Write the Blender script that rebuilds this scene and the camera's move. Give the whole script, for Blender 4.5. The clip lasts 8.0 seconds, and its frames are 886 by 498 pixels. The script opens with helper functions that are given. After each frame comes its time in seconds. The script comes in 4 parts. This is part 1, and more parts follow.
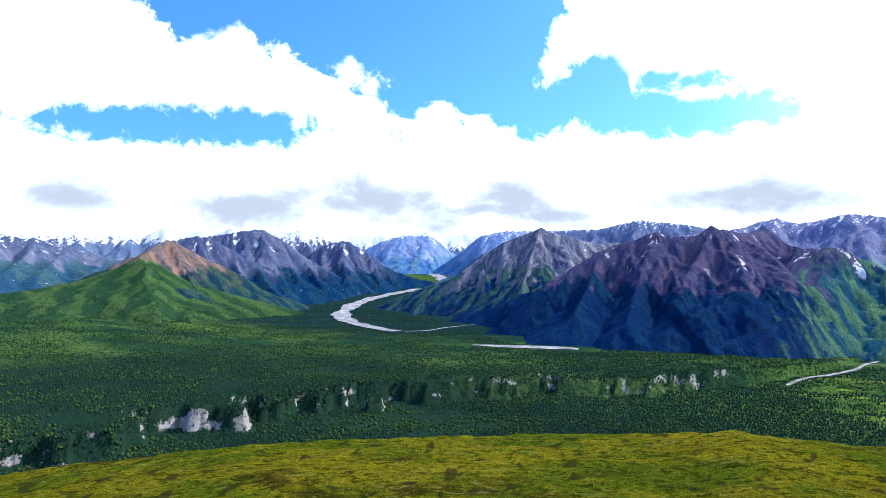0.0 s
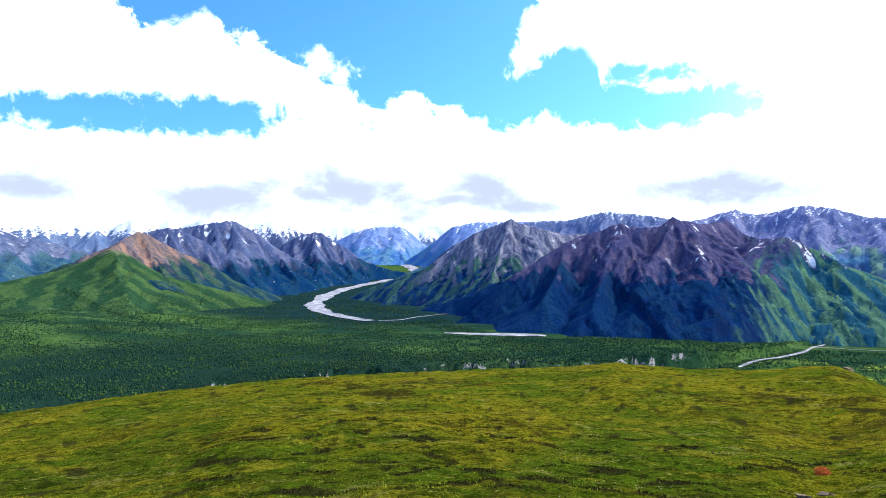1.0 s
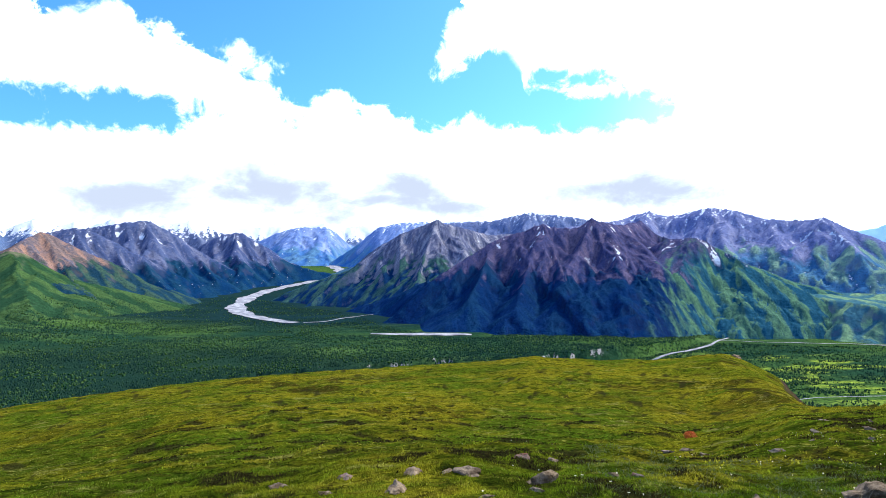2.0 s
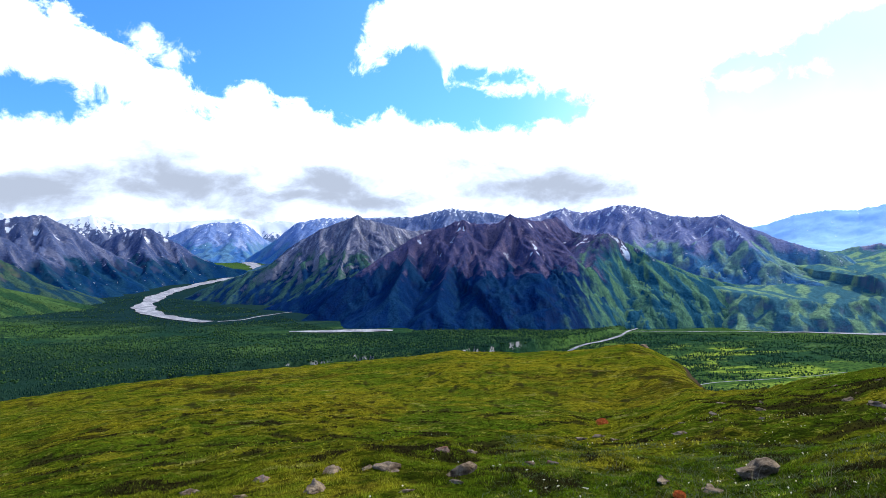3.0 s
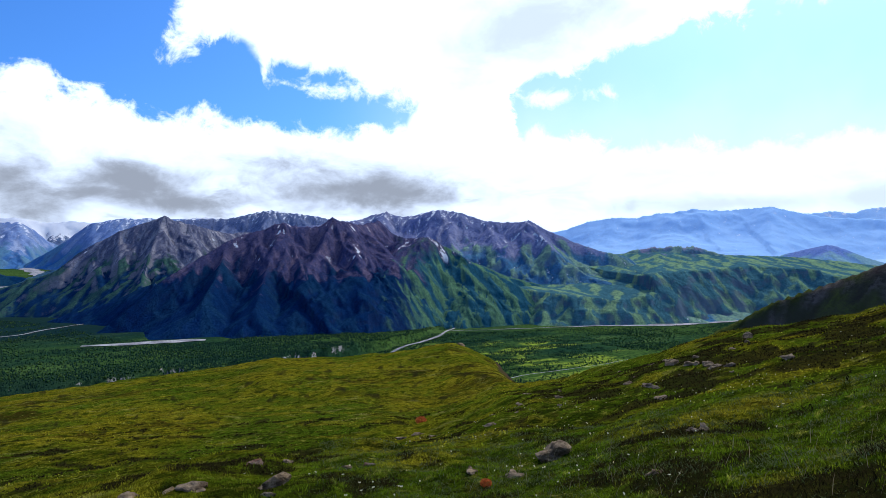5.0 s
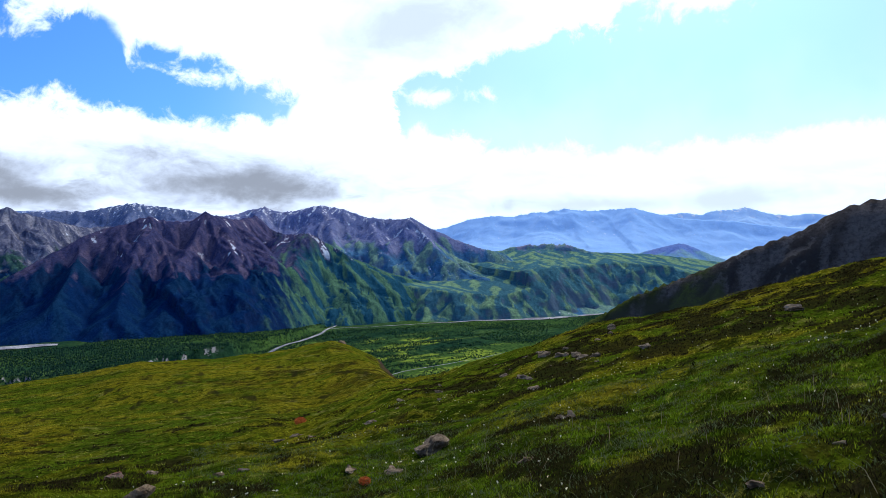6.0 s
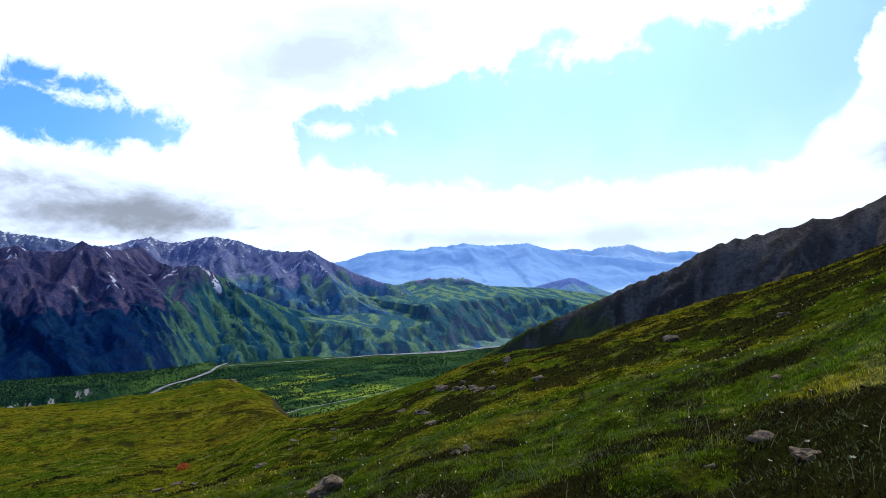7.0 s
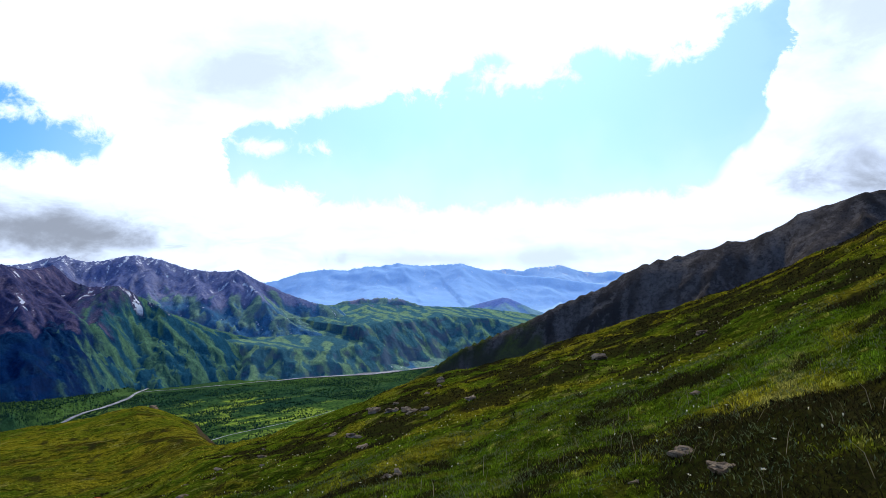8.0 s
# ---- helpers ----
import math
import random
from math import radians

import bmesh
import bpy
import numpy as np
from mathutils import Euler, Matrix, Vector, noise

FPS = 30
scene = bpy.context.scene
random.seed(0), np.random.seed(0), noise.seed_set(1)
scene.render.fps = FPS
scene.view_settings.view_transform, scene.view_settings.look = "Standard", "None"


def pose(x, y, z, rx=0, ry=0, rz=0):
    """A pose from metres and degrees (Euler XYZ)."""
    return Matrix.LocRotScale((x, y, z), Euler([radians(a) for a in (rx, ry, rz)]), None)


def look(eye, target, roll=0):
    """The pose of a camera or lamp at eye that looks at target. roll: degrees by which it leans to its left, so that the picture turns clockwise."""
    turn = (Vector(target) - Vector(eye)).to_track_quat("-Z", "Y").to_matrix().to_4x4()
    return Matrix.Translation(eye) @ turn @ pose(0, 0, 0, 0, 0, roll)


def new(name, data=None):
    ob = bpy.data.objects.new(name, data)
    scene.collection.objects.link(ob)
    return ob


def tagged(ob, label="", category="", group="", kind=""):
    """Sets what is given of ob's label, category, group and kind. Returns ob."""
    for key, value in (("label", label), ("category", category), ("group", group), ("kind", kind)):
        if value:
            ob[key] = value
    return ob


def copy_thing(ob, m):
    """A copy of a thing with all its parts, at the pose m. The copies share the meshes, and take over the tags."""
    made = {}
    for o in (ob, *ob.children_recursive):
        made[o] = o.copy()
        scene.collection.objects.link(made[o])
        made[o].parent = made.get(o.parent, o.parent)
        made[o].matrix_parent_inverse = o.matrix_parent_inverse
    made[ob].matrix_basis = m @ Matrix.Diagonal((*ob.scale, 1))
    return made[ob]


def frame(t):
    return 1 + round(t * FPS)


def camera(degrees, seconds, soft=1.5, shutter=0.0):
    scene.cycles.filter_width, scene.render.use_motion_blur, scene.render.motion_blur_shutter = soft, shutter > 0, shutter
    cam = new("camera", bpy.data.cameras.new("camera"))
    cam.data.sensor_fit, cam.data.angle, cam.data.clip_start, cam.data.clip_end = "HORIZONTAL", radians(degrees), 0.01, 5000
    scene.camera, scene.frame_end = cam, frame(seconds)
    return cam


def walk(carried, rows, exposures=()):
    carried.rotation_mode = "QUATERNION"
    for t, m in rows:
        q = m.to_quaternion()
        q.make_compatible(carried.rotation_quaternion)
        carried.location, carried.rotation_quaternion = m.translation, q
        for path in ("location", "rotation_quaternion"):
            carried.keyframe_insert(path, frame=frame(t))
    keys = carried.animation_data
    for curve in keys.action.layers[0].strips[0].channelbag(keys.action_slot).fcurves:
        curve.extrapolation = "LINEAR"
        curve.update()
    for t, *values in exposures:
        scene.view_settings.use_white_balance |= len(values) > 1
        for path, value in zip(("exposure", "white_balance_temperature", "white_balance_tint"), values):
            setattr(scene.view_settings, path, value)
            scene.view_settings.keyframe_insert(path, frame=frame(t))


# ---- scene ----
cam = camera(72.1, 8.0, 0.75)
EYE = 1.7
# seconds, x, y, z above the eye, yaw, pitch, lean
ROWS = [
    (0.0, 0.0, 34.5, 0.0, 2.67, 0.85, -0.29),
    (0.5, 0.0, 19.2, 0.0, 1.43, 0.33, -0.25),
    (0.9, 0.0, 6.2, 0.0, 0.33, 0.05, -0.12),
    (1.0, 0.0, 3.3, 0.0, 0.0, 0.0, -0.09),
    (1.2, 0.0, 0.4, 0.0, -1.25, 0.05, -0.05),
    (1.4, 0.0, 0.0, 0.0, -2.7, 0.06, 0.0),
    (2.3, 0.0, 0.0, 0.0, -9.4, 0.06, 0.08),
    (2.5, 0.0, 0.0, 0.0, -11.24, 0.04, 0.10),
    (3.0, 0.02, -0.01, 0.0, -14.34, -0.39, 0.21),
    (3.5, 0.04, -0.02, 0.0, -17.31, -0.25, 0.52),
    (4.0, 0.06, -0.04, 0.0, -22.2, -0.45, 0.47),
    (4.5, 0.08, -0.05, 0.0, -27.7, 0.01, 0.28),
    (4.7, 0.09, -0.055, 0.0, -28.6, 0.05, 0.25),
    (5.8, 0.125, -0.085, 0.01, -40.2, -0.62, -0.03),
    (6.0, 0.13, -0.09, 0.01, -41.95, -0.44, -0.07),
    (6.5, 0.15, -0.10, 0.015, -46.52, 1.08, -0.18),
    (7.0, 0.17, -0.115, 0.02, -51.35, 2.75, -0.31),
    (7.5, 0.185, -0.125, 0.025, -54.8, 2.99, -0.11),
    (8.0, 0.2, -0.135, 0.03, -57.53, 4.66, -0.14),
]
walk(cam, [(t, pose(x, y, EYE + z, 90 + pitch, lean, yaw)) for t, x, y, z, yaw, pitch, lean in ROWS],
     [(0.0, 0.36, 5150, 10), (1.2, 0.48, 5150, 10), (2.5, 0.48, 5150, 10), (3.0, 0.10, 5150, 10), (3.5, -0.03, 5150, 10), (4.5, -0.5, 5150, 10), (8.0, -0.5, 5150, 10)])

# ---- light ----
SUN_BEARING, SUN_HEIGHT = 62.0, 42.0   # degrees right of straight ahead, degrees above the horizon
sun = new("sun", bpy.data.lights.new("sun", "SUN"))
sun.data.energy, sun.data.angle, sun.data.color = 5.3, radians(0.6), (1.0, 0.79, 0.51)
to_sun = Vector((math.sin(radians(SUN_BEARING)) * math.cos(radians(SUN_HEIGHT)),
                 math.cos(radians(SUN_BEARING)) * math.cos(radians(SUN_HEIGHT)), math.sin(radians(SUN_HEIGHT))))
sun.matrix_world = look(to_sun * 300, (0, 0, 0))

world = bpy.data.worlds.new("sky")
scene.world = world
world.use_nodes = True
WN = world.node_tree


def node(tree, kind, **values):
    n = tree.nodes.new(kind)
    for k, v in values.items():
        if k in ("operation", "sky_type", "sun_disc", "sun_elevation", "sun_rotation", "data_type", "blend_type",
                 "noise_dimensions", "feature", "air_density", "dust_density", "ozone_density", "altitude", "interpolation_type"):
            if k == "operation":
                n.operation = v
            elif k == "sky_type":
                n.sky_type = v
            elif k == "sun_disc":
                n.sun_disc = v
            elif k == "sun_elevation":
                n.sun_elevation = v
            elif k == "sun_rotation":
                n.sun_rotation = v
            elif k == "data_type":
                n.data_type = v
            elif k == "blend_type":
                n.blend_type = v
            elif k == "noise_dimensions":
                n.noise_dimensions = v
            elif k == "feature":
                n.feature = v
            elif k == "air_density":
                n.air_density = v
            elif k == "dust_density":
                n.dust_density = v
            elif k == "ozone_density":
                n.ozone_density = v
            elif k == "altitude":
                n.altitude = v
            elif k == "interpolation_type":
                n.interpolation_type = v
        else:
            n.inputs[k].default_value = v
    return n


def feed(tree, value, socket):
    """Link an output, or set a plain value."""
    if isinstance(value, (int, float, tuple, list)):
        socket.default_value = value
    else:
        tree.links.new(value, socket)


def calc(tree, op, a, b=0.0, c=0.0, clamp=False):
    n = tree.nodes.new("ShaderNodeMath")
    n.operation, n.use_clamp = op, clamp
    for s, v in zip(n.inputs, (a, b, c)):
        feed(tree, v, s)
    return n.outputs[0]


def ramp(tree, value, lo, hi, out_lo=0.0, out_hi=1.0, smooth=True):
    n = tree.nodes.new("ShaderNodeMapRange")
    n.interpolation_type = "SMOOTHSTEP" if smooth else "LINEAR"
    for s, v in zip(n.inputs[:5], (value, lo, hi, out_lo, out_hi)):
        feed(tree, v, s)
    return n.outputs[0]


def blend(tree, factor, a, b, mode="MIX"):
    n = tree.nodes.new("ShaderNodeMix")
    n.data_type, n.blend_type = "RGBA", mode
    feed(tree, factor, n.inputs[0])
    for v, s in ((a, n.inputs[6]), (b, n.inputs[7])):
        feed(tree, (*v, 1.0) if isinstance(v, tuple) and len(v) == 3 else v, s)
    return n.outputs[2]


def fbm(tree, vector, scale, detail=6.0, rough=0.55, distort=0.0, stretch=None):
    if stretch:
        m = tree.nodes.new("ShaderNodeVectorMath")
        m.operation = "MULTIPLY"
        tree.links.new(vector, m.inputs[0])
        m.inputs[1].default_value = stretch
        vector = m.outputs[0]
    n = tree.nodes.new("ShaderNodeTexNoise")
    tree.links.new(vector, n.inputs["Vector"])
    for k, v in (("Scale", scale), ("Detail", detail), ("Roughness", rough), ("Distortion", distort)):
        n.inputs[k].default_value = v
    return n.outputs[0]


def build_sky():
    tr = WN
    tr.nodes.clear()
    way = tr.nodes.new("ShaderNodeTexCoord").outputs["Generated"]
    xyz = tr.nodes.new("ShaderNodeSeparateXYZ")
    tr.links.new(way, xyz.inputs[0])
    x, y, z = xyz.outputs
    bearing = calc(tr, "MULTIPLY", calc(tr, "ARCTAN2", x, y), 180 / math.pi)
    height = calc(tr, "MULTIPLY", calc(tr, "ARCSINE", z), 180 / math.pi)
    lumps = calc(tr, "SUBTRACT", fbm(tr, way, 9.0, 3.0, 0.5), 0.5)
    curls = calc(tr, "SUBTRACT", fbm(tr, way, 22.0, 10.0, 0.66, 0.35), 0.5)
    ragged = calc(tr, "ADD", calc(tr, "MULTIPLY", lumps, 3.0), calc(tr, "MULTIPLY", curls, 5.2))

    shaken = calc(tr, "ADD", bearing, calc(tr, "ADD", calc(tr, "MULTIPLY", lumps, 7.0), calc(tr, "MULTIPLY", curls, 5.0)))

    def oval(b, h, wide, tall, turn):
        """1 in the middle, 0 on the rim, negative outside."""
        c, s = math.cos(radians(turn)), math.sin(radians(turn))
        db, dh = calc(tr, "SUBTRACT", bearing, b), calc(tr, "SUBTRACT", height, h)
        u = calc(tr, "ADD", calc(tr, "MULTIPLY", db, c / wide), calc(tr, "MULTIPLY", dh, s / wide))
        v = calc(tr, "ADD", calc(tr, "MULTIPLY", db, -s / tall), calc(tr, "MULTIPLY", dh, c / tall))
        r2 = calc(tr, "ADD", calc(tr, "MULTIPLY", u, u), calc(tr, "MULTIPLY", v, v))
        return calc(tr, "SUBTRACT", 1.0, calc(tr, "SQRT", r2))

    def union(items):
        out = items[0]
        for i in items[1:]:
            out = calc(tr, "MAXIMUM", out, i)
        return out

    def edge(line):
        """A height that follows the bearing from point to point."""
        n = tr.nodes.new("ShaderNodeFloatCurve")
        c = n.mapping.curves[0]
        n.mapping.use_clip = False
        spots = [((b + 180) / 360, h / 50) for b, h in line]
        c.points[0].location, c.points[1].location = spots[0], spots[-1]
        for s in spots[1:-1]:
            c.points.new(*s)
        for q in c.points:
            q.handle_type = "VECTOR"
        n.mapping.update()
        tr.links.new(calc(tr, "DIVIDE", calc(tr, "ADD", shaken, 180.0), 360.0), n.inputs["Value"])
        return calc(tr, "MULTIPLY", n.outputs[0], 50.0)

    # blue between the top of the low bank and the foot of the high cloud
    over = calc(tr, "SUBTRACT", height, edge(BANK_TOP))
    under = calc(tr, "SUBTRACT", edge(HIGH_FOOT), height)
    clear = calc(tr, "MAXIMUM", calc(tr, "MINIMUM", over, under), calc(tr, "SUBTRACT", height, 38.0))
    for b, h, wide, tall, turn in SLITS:
        clear = calc(tr, "MAXIMUM", clear, calc(tr, "MULTIPLY", oval(b, h, wide, tall, turn), tall))
    for b, h, wide, tall, turn in PUFFS:
        clear = calc(tr, "MINIMUM", clear, calc(tr, "MULTIPLY", oval(b, h, wide, tall, turn), -tall))
    clear = calc(tr, "ADD", clear, ragged)
    gap = ramp(tr, clear, -0.35, 0.75)
    haze = ramp(tr, calc(tr, "ADD", height, calc(tr, "MULTIPLY", lumps, 8.0)), 7.0, 17.0, 0.42, 0.72)
    veil = calc(tr, "ADD", haze, calc(tr, "MULTIPLY", calc(tr, "SUBTRACT", 1.0, haze), ramp(tr, bearing, 18.0, 40.0, 1.0, 0.0)))
    gap = calc(tr, "MULTIPLY", gap, veil)
    billow = fbm(tr, way, 10.0, 8.0, 0.6, 0.3, (1.0, 1.0, 1.8))
    grey = ramp(tr, calc(tr, "ADD", union([oval(*v) for v in GREY_CLOUDS]), calc(tr, "MULTIPLY", calc(tr, "SUBTRACT", billow, 0.5), 2.8)), -0.45, 0.9)
    grey = calc(tr, "MULTIPLY", grey, ramp(tr, height, 9.0, 14.0, 0.95, 0.40))
    grey = calc(tr, "MULTIPLY", grey, calc(tr, "MAXIMUM", ramp(tr, bearing, 40.0, 54.0, 1.0, 0.4), ramp(tr, height, 7.0, 9.0)))
    low = fbm(tr, way, 7.0, 9.0, 0.62, 0.5, (1.0, 1.0, 3.4))
    low = calc(tr, "MULTIPLY", ramp(tr, low, 0.46, 0.66, 0.0, 0.75), calc(tr, "MULTIPLY", ramp(tr, height, 9.0, 4.0), ramp(tr, bearing, 46.0, 24.0, 0.25, 1.0)))
    grey = calc(tr, "MAXIMUM", grey, low)
    sky = node(tr, "ShaderNodeTexSky", sky_type="NISHITA", sun_disc=False, sun_elevation=radians(SUN_HEIGHT),
               sun_rotation=radians(SUN_BEARING), altitude=900.0, air_density=1.0, dust_density=3.4, ozone_density=2.0)
    blue = blend(tr, 1.0, sky.outputs[0], SKY_TINT, "MULTIPLY")
    cloud = blend(tr, grey, (CLOUD, CLOUD, CLOUD * 1.01), (0.51, 0.49, 0.475))
    out = blend(tr, gap, cloud, blue)
    back = tr.nodes.new("ShaderNodeBackground")
    tr.links.new(out, back.inputs[0])
    back.inputs[1].default_value = 1.0
    tr.links.new(back.outputs[0], tr.nodes.new("ShaderNodeOutputWorld").inputs[0])


SKY_TINT, CLOUD = (0.086, 0.140, 0.210), 1.7
# bearing and height in degrees
BANK_TOP = [(-180, 12), (-120, 10), (-60, 14), (-38, 21.5), (-29, 20), (-26.8, 17.2), (-22, 19.2), (-18.7, 18.4), (-15, 16.3), (-11, 14.4), (-6, 13.8), (-1, 12.6), (6, 11.6), (14, 10.9), (21, 10.4), (27, 10.6),
            (30, 15), (36.4, 15), (37.2, 10.2), (42, 10), (46, 8.7), (60, 8.3), (70, 8.8), (81, 9.2), (83.4, 11.5), (85, 13.5), (87, 17.5), (88, 24), (95, 30), (120, 26), (150, 12), (180, 12)]
HIGH_FOOT = [(-180, 30), (-120, 40), (-50, 48), (6.5, 48), (8.6, 21), (9.2, 17.6), (12, 18.6), (14.2, 17), (15, 14.6), (19, 14.2), (27, 14.4), (29, 13), (37, 12.8), (38, 15.6), (43, 16), (46, 17.4), (50, 17.5),
             (54, 18.3), (57.5, 21), (62.7, 22.8), (65, 21.2), (67.5, 20.2), (70, 21.4), (78, 21.2), (82, 22.4), (88, 25), (110, 30), (150, 40), (180, 30)]
# thin slits of blue in the bank, puffs in the clear sky, grey undersides: bearing, height, half width, half height, turn
SLITS = [(-33, 10.9, 12, 1.5, 2), (-22, 11.4, 11, 1.8, 3), (19.5, 15.2, 4.2, 0.8, -6)]
PUFFS = [(-10.9, 16.2, 1.2, 0.5, -20), (8.6, 18.9, 2.6, 1.2, 60), (66, 20.6, 4.0, 1.2, 5), (39.5, 13.7, 1.6, 0.25, 0), (30, 17, 6, 4, 0)]
GREY_CLOUDS = [(-21, 4.4, 12, 2.0, 3), (-11.5, 5.0, 6, 2.2, 0), (4.4, 5.6, 6.0, 2.2, -4), (23, 5.6, 10, 2.2, -3), (7, 4.0, 7, 1.2, 0), (40, 20, 8, 3.0, 15), (92.5, 11.5, 5, 4, 40), (94, 22, 6, 4, 0), (55.8, 3.6, 10, 0.9, 0), (68, 3.9, 7, 1.0, 3), (-34, 5, 6, 2, 0), (-9, 5.6, 9, 3.4, -4), (3, 4.4, 12, 1.6, 0)]
build_sky()


# ---- noise for the landforms ----
TURN = np.arange(1024) * (2 * math.pi / 1024)
GRAD_X, GRAD_Y = np.cos(TURN), np.sin(TURN)


def lattice(ix, iy, seed):
    h = (ix * 374761393 + iy * 668265263 + seed * 974634777) & 0x7FFFFFFF
    h = ((h ^ (h >> 13)) * 1274126177) & 0x7FFFFFFF
    return (h ^ (h >> 16)) & 1023


def perlin(x, y, seed=0):
    x, y = np.asarray(x, float), np.asarray(y, float)
    jx, jy = np.floor(x), np.floor(y)
    fx, fy = x - jx, y - jy
    ix, iy = jx.astype(np.int64), jy.astype(np.int64)
    u, v = fx * fx * fx * (fx * (fx * 6 - 15) + 10), fy * fy * fy * (fy * (fy * 6 - 15) + 10)

    def corner(dx, dy):
        a = lattice(ix + dx, iy + dy, seed)
        return GRAD_X[a] * (fx - dx) + GRAD_Y[a] * (fy - dy)
    top, low = corner(0, 0), corner(0, 1)
    top = top + (corner(1, 0) - top) * u
    low = low + (corner(1, 1) - low) * u
    return (top + (low - top) * v) * 1.5


def rough_noise(x, y, octaves=4, seed=0, gain=0.5):
    total, amp = 0.0, 1.0
    for k in range(octaves):
        total = total + amp * perlin(x * 2 ** k, y * 2 ** k, seed + k)
        amp *= gain
    return total


def step(v, lo, hi):
    t = np.clip((v - lo) / (hi - lo), 0, 1)
    return t * t * (3 - 2 * t)


# ---- materials ----
def material(name):
    m = bpy.data.materials.new(name)
    m.use_nodes = True
    return m, m.node_tree, m.node_tree.nodes["Principled BSDF"]


def place_and_slope(tr):
    g = tr.nodes.new("ShaderNodeNewGeometry")
    p = tr.nodes.new("ShaderNodeSeparateXYZ")
    n = tr.nodes.new("ShaderNodeSeparateXYZ")
    tr.links.new(g.outputs["Position"], p.inputs[0])
    tr.links.new(g.outputs["Normal"], n.inputs[0])
    return g.outputs["Position"], p.outputs[2], n.outputs[2]


def relief(tr, shader, value, strength, distance):
    b = tr.nodes.new("ShaderNodeBump")
    b.inputs["Strength"].default_value, b.inputs["Distance"].default_value = strength, distance
    tr.links.new(value, b.inputs["Height"])
    tr.links.new(b.outputs[0], shader.inputs["Normal"])


def field(tr, name):
    at = tr.nodes.new("ShaderNodeAttribute")
    at.attribute_name = name
    return at.outputs["Fac"]


def mountain_material(name, rock, rock2, scree, low, low2, tree_line, soft, snow_line=9999.0, grain=0.02, scree_amount=0.5, snow_amount=0.5, crisp=1.0, crag=0.3, sward=None, snow_fields=True):
    """Ribs of rock, scree in the gullies, plants up to the tree line (bushes in the gullies, turf between), snow in high gullies."""
    m, tr, sh = material(name)
    p, z, up = place_and_slope(tr)
    deep, rill = field(tr, "cover"), field(tr, "rill")
    big, mid = fbm(tr, p, grain * 0.5, 5), fbm(tr, p, grain * 2.2, 6, 0.62)
    fine = fbm(tr, p, grain * 11, 9, 0.76)
    spread = calc(tr, "MULTIPLY", calc(tr, "SUBTRACT", fine, 0.5), 1.1)
    gut = calc(tr, "ADD", deep, calc(tr, "MULTIPLY", calc(tr, "SUBTRACT", mid, 0.5), 0.5))
    rut = calc(tr, "ADD", rill, spread)
    base = blend(tr, ramp(tr, big, 0.38, 0.62), rock, rock2)
    base = blend(tr, calc(tr, "MULTIPLY", ramp(tr, gut, 0.50, 0.85), scree_amount), base, scree)
    base = blend(tr, ramp(tr, rut, 0.50, 0.80, 0.0, 0.5 * crisp), base, scree)
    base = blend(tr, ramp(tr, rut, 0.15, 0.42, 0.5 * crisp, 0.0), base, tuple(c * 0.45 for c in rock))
    # crevices darkened in the base colour, on the noise that drives the bump
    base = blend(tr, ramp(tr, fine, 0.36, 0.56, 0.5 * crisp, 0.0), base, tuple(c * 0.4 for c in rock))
    bush = calc(tr, "ADD", gut, calc(tr, "MULTIPLY", calc(tr, "SUBTRACT", big, 0.5), 1.2))
    green = blend(tr, ramp(tr, bush, 0.25, 0.62), low2, low)
    # plant colour halved in furrow floors, then darkened in crevices
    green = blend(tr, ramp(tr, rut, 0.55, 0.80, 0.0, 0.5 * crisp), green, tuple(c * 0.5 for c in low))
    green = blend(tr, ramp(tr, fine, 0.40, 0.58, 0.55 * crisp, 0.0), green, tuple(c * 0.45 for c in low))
    level = calc(tr, "ADD", z, calc(tr, "MULTIPLY", calc(tr, "SUBTRACT", mid, 0.5), soft * 2.6))
    level = calc(tr, "ADD", level, calc(tr, "MULTIPLY", calc(tr, "SUBTRACT", big, 0.5), soft * 4.0))
    level = calc(tr, "ADD", level, calc(tr, "MULTIPLY", calc(tr, "SUBTRACT", deep, 0.45), soft * 2.2))
    green = blend(tr, ramp(tr, calc(tr, "ADD", up, calc(tr, "MULTIPLY", spread, 0.2)), 0.60, 0.76, crag, 0.0), green, blend(tr, fine, scree, tuple(c * 0.4 for c in rock2)))
    base = blend(tr, ramp(tr, level, tree_line - soft * 0.7, tree_line + soft * 0.7), green, base)
    # turf over one flank, in colours that hold painted haze
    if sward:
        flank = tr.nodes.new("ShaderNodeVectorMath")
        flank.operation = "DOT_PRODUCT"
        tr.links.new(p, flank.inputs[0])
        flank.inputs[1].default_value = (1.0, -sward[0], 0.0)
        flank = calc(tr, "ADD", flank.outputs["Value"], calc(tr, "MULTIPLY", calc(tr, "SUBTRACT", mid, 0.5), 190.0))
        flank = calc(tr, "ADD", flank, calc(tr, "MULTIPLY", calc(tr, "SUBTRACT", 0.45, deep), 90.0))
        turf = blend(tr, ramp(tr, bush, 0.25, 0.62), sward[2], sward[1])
        # turf colour darkened in furrows and crevices the same way
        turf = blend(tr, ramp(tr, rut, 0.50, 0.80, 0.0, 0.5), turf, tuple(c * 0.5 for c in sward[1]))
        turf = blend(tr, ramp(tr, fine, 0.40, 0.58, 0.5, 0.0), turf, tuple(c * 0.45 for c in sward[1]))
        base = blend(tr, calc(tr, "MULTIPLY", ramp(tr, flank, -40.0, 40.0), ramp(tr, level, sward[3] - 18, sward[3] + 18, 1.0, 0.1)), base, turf)
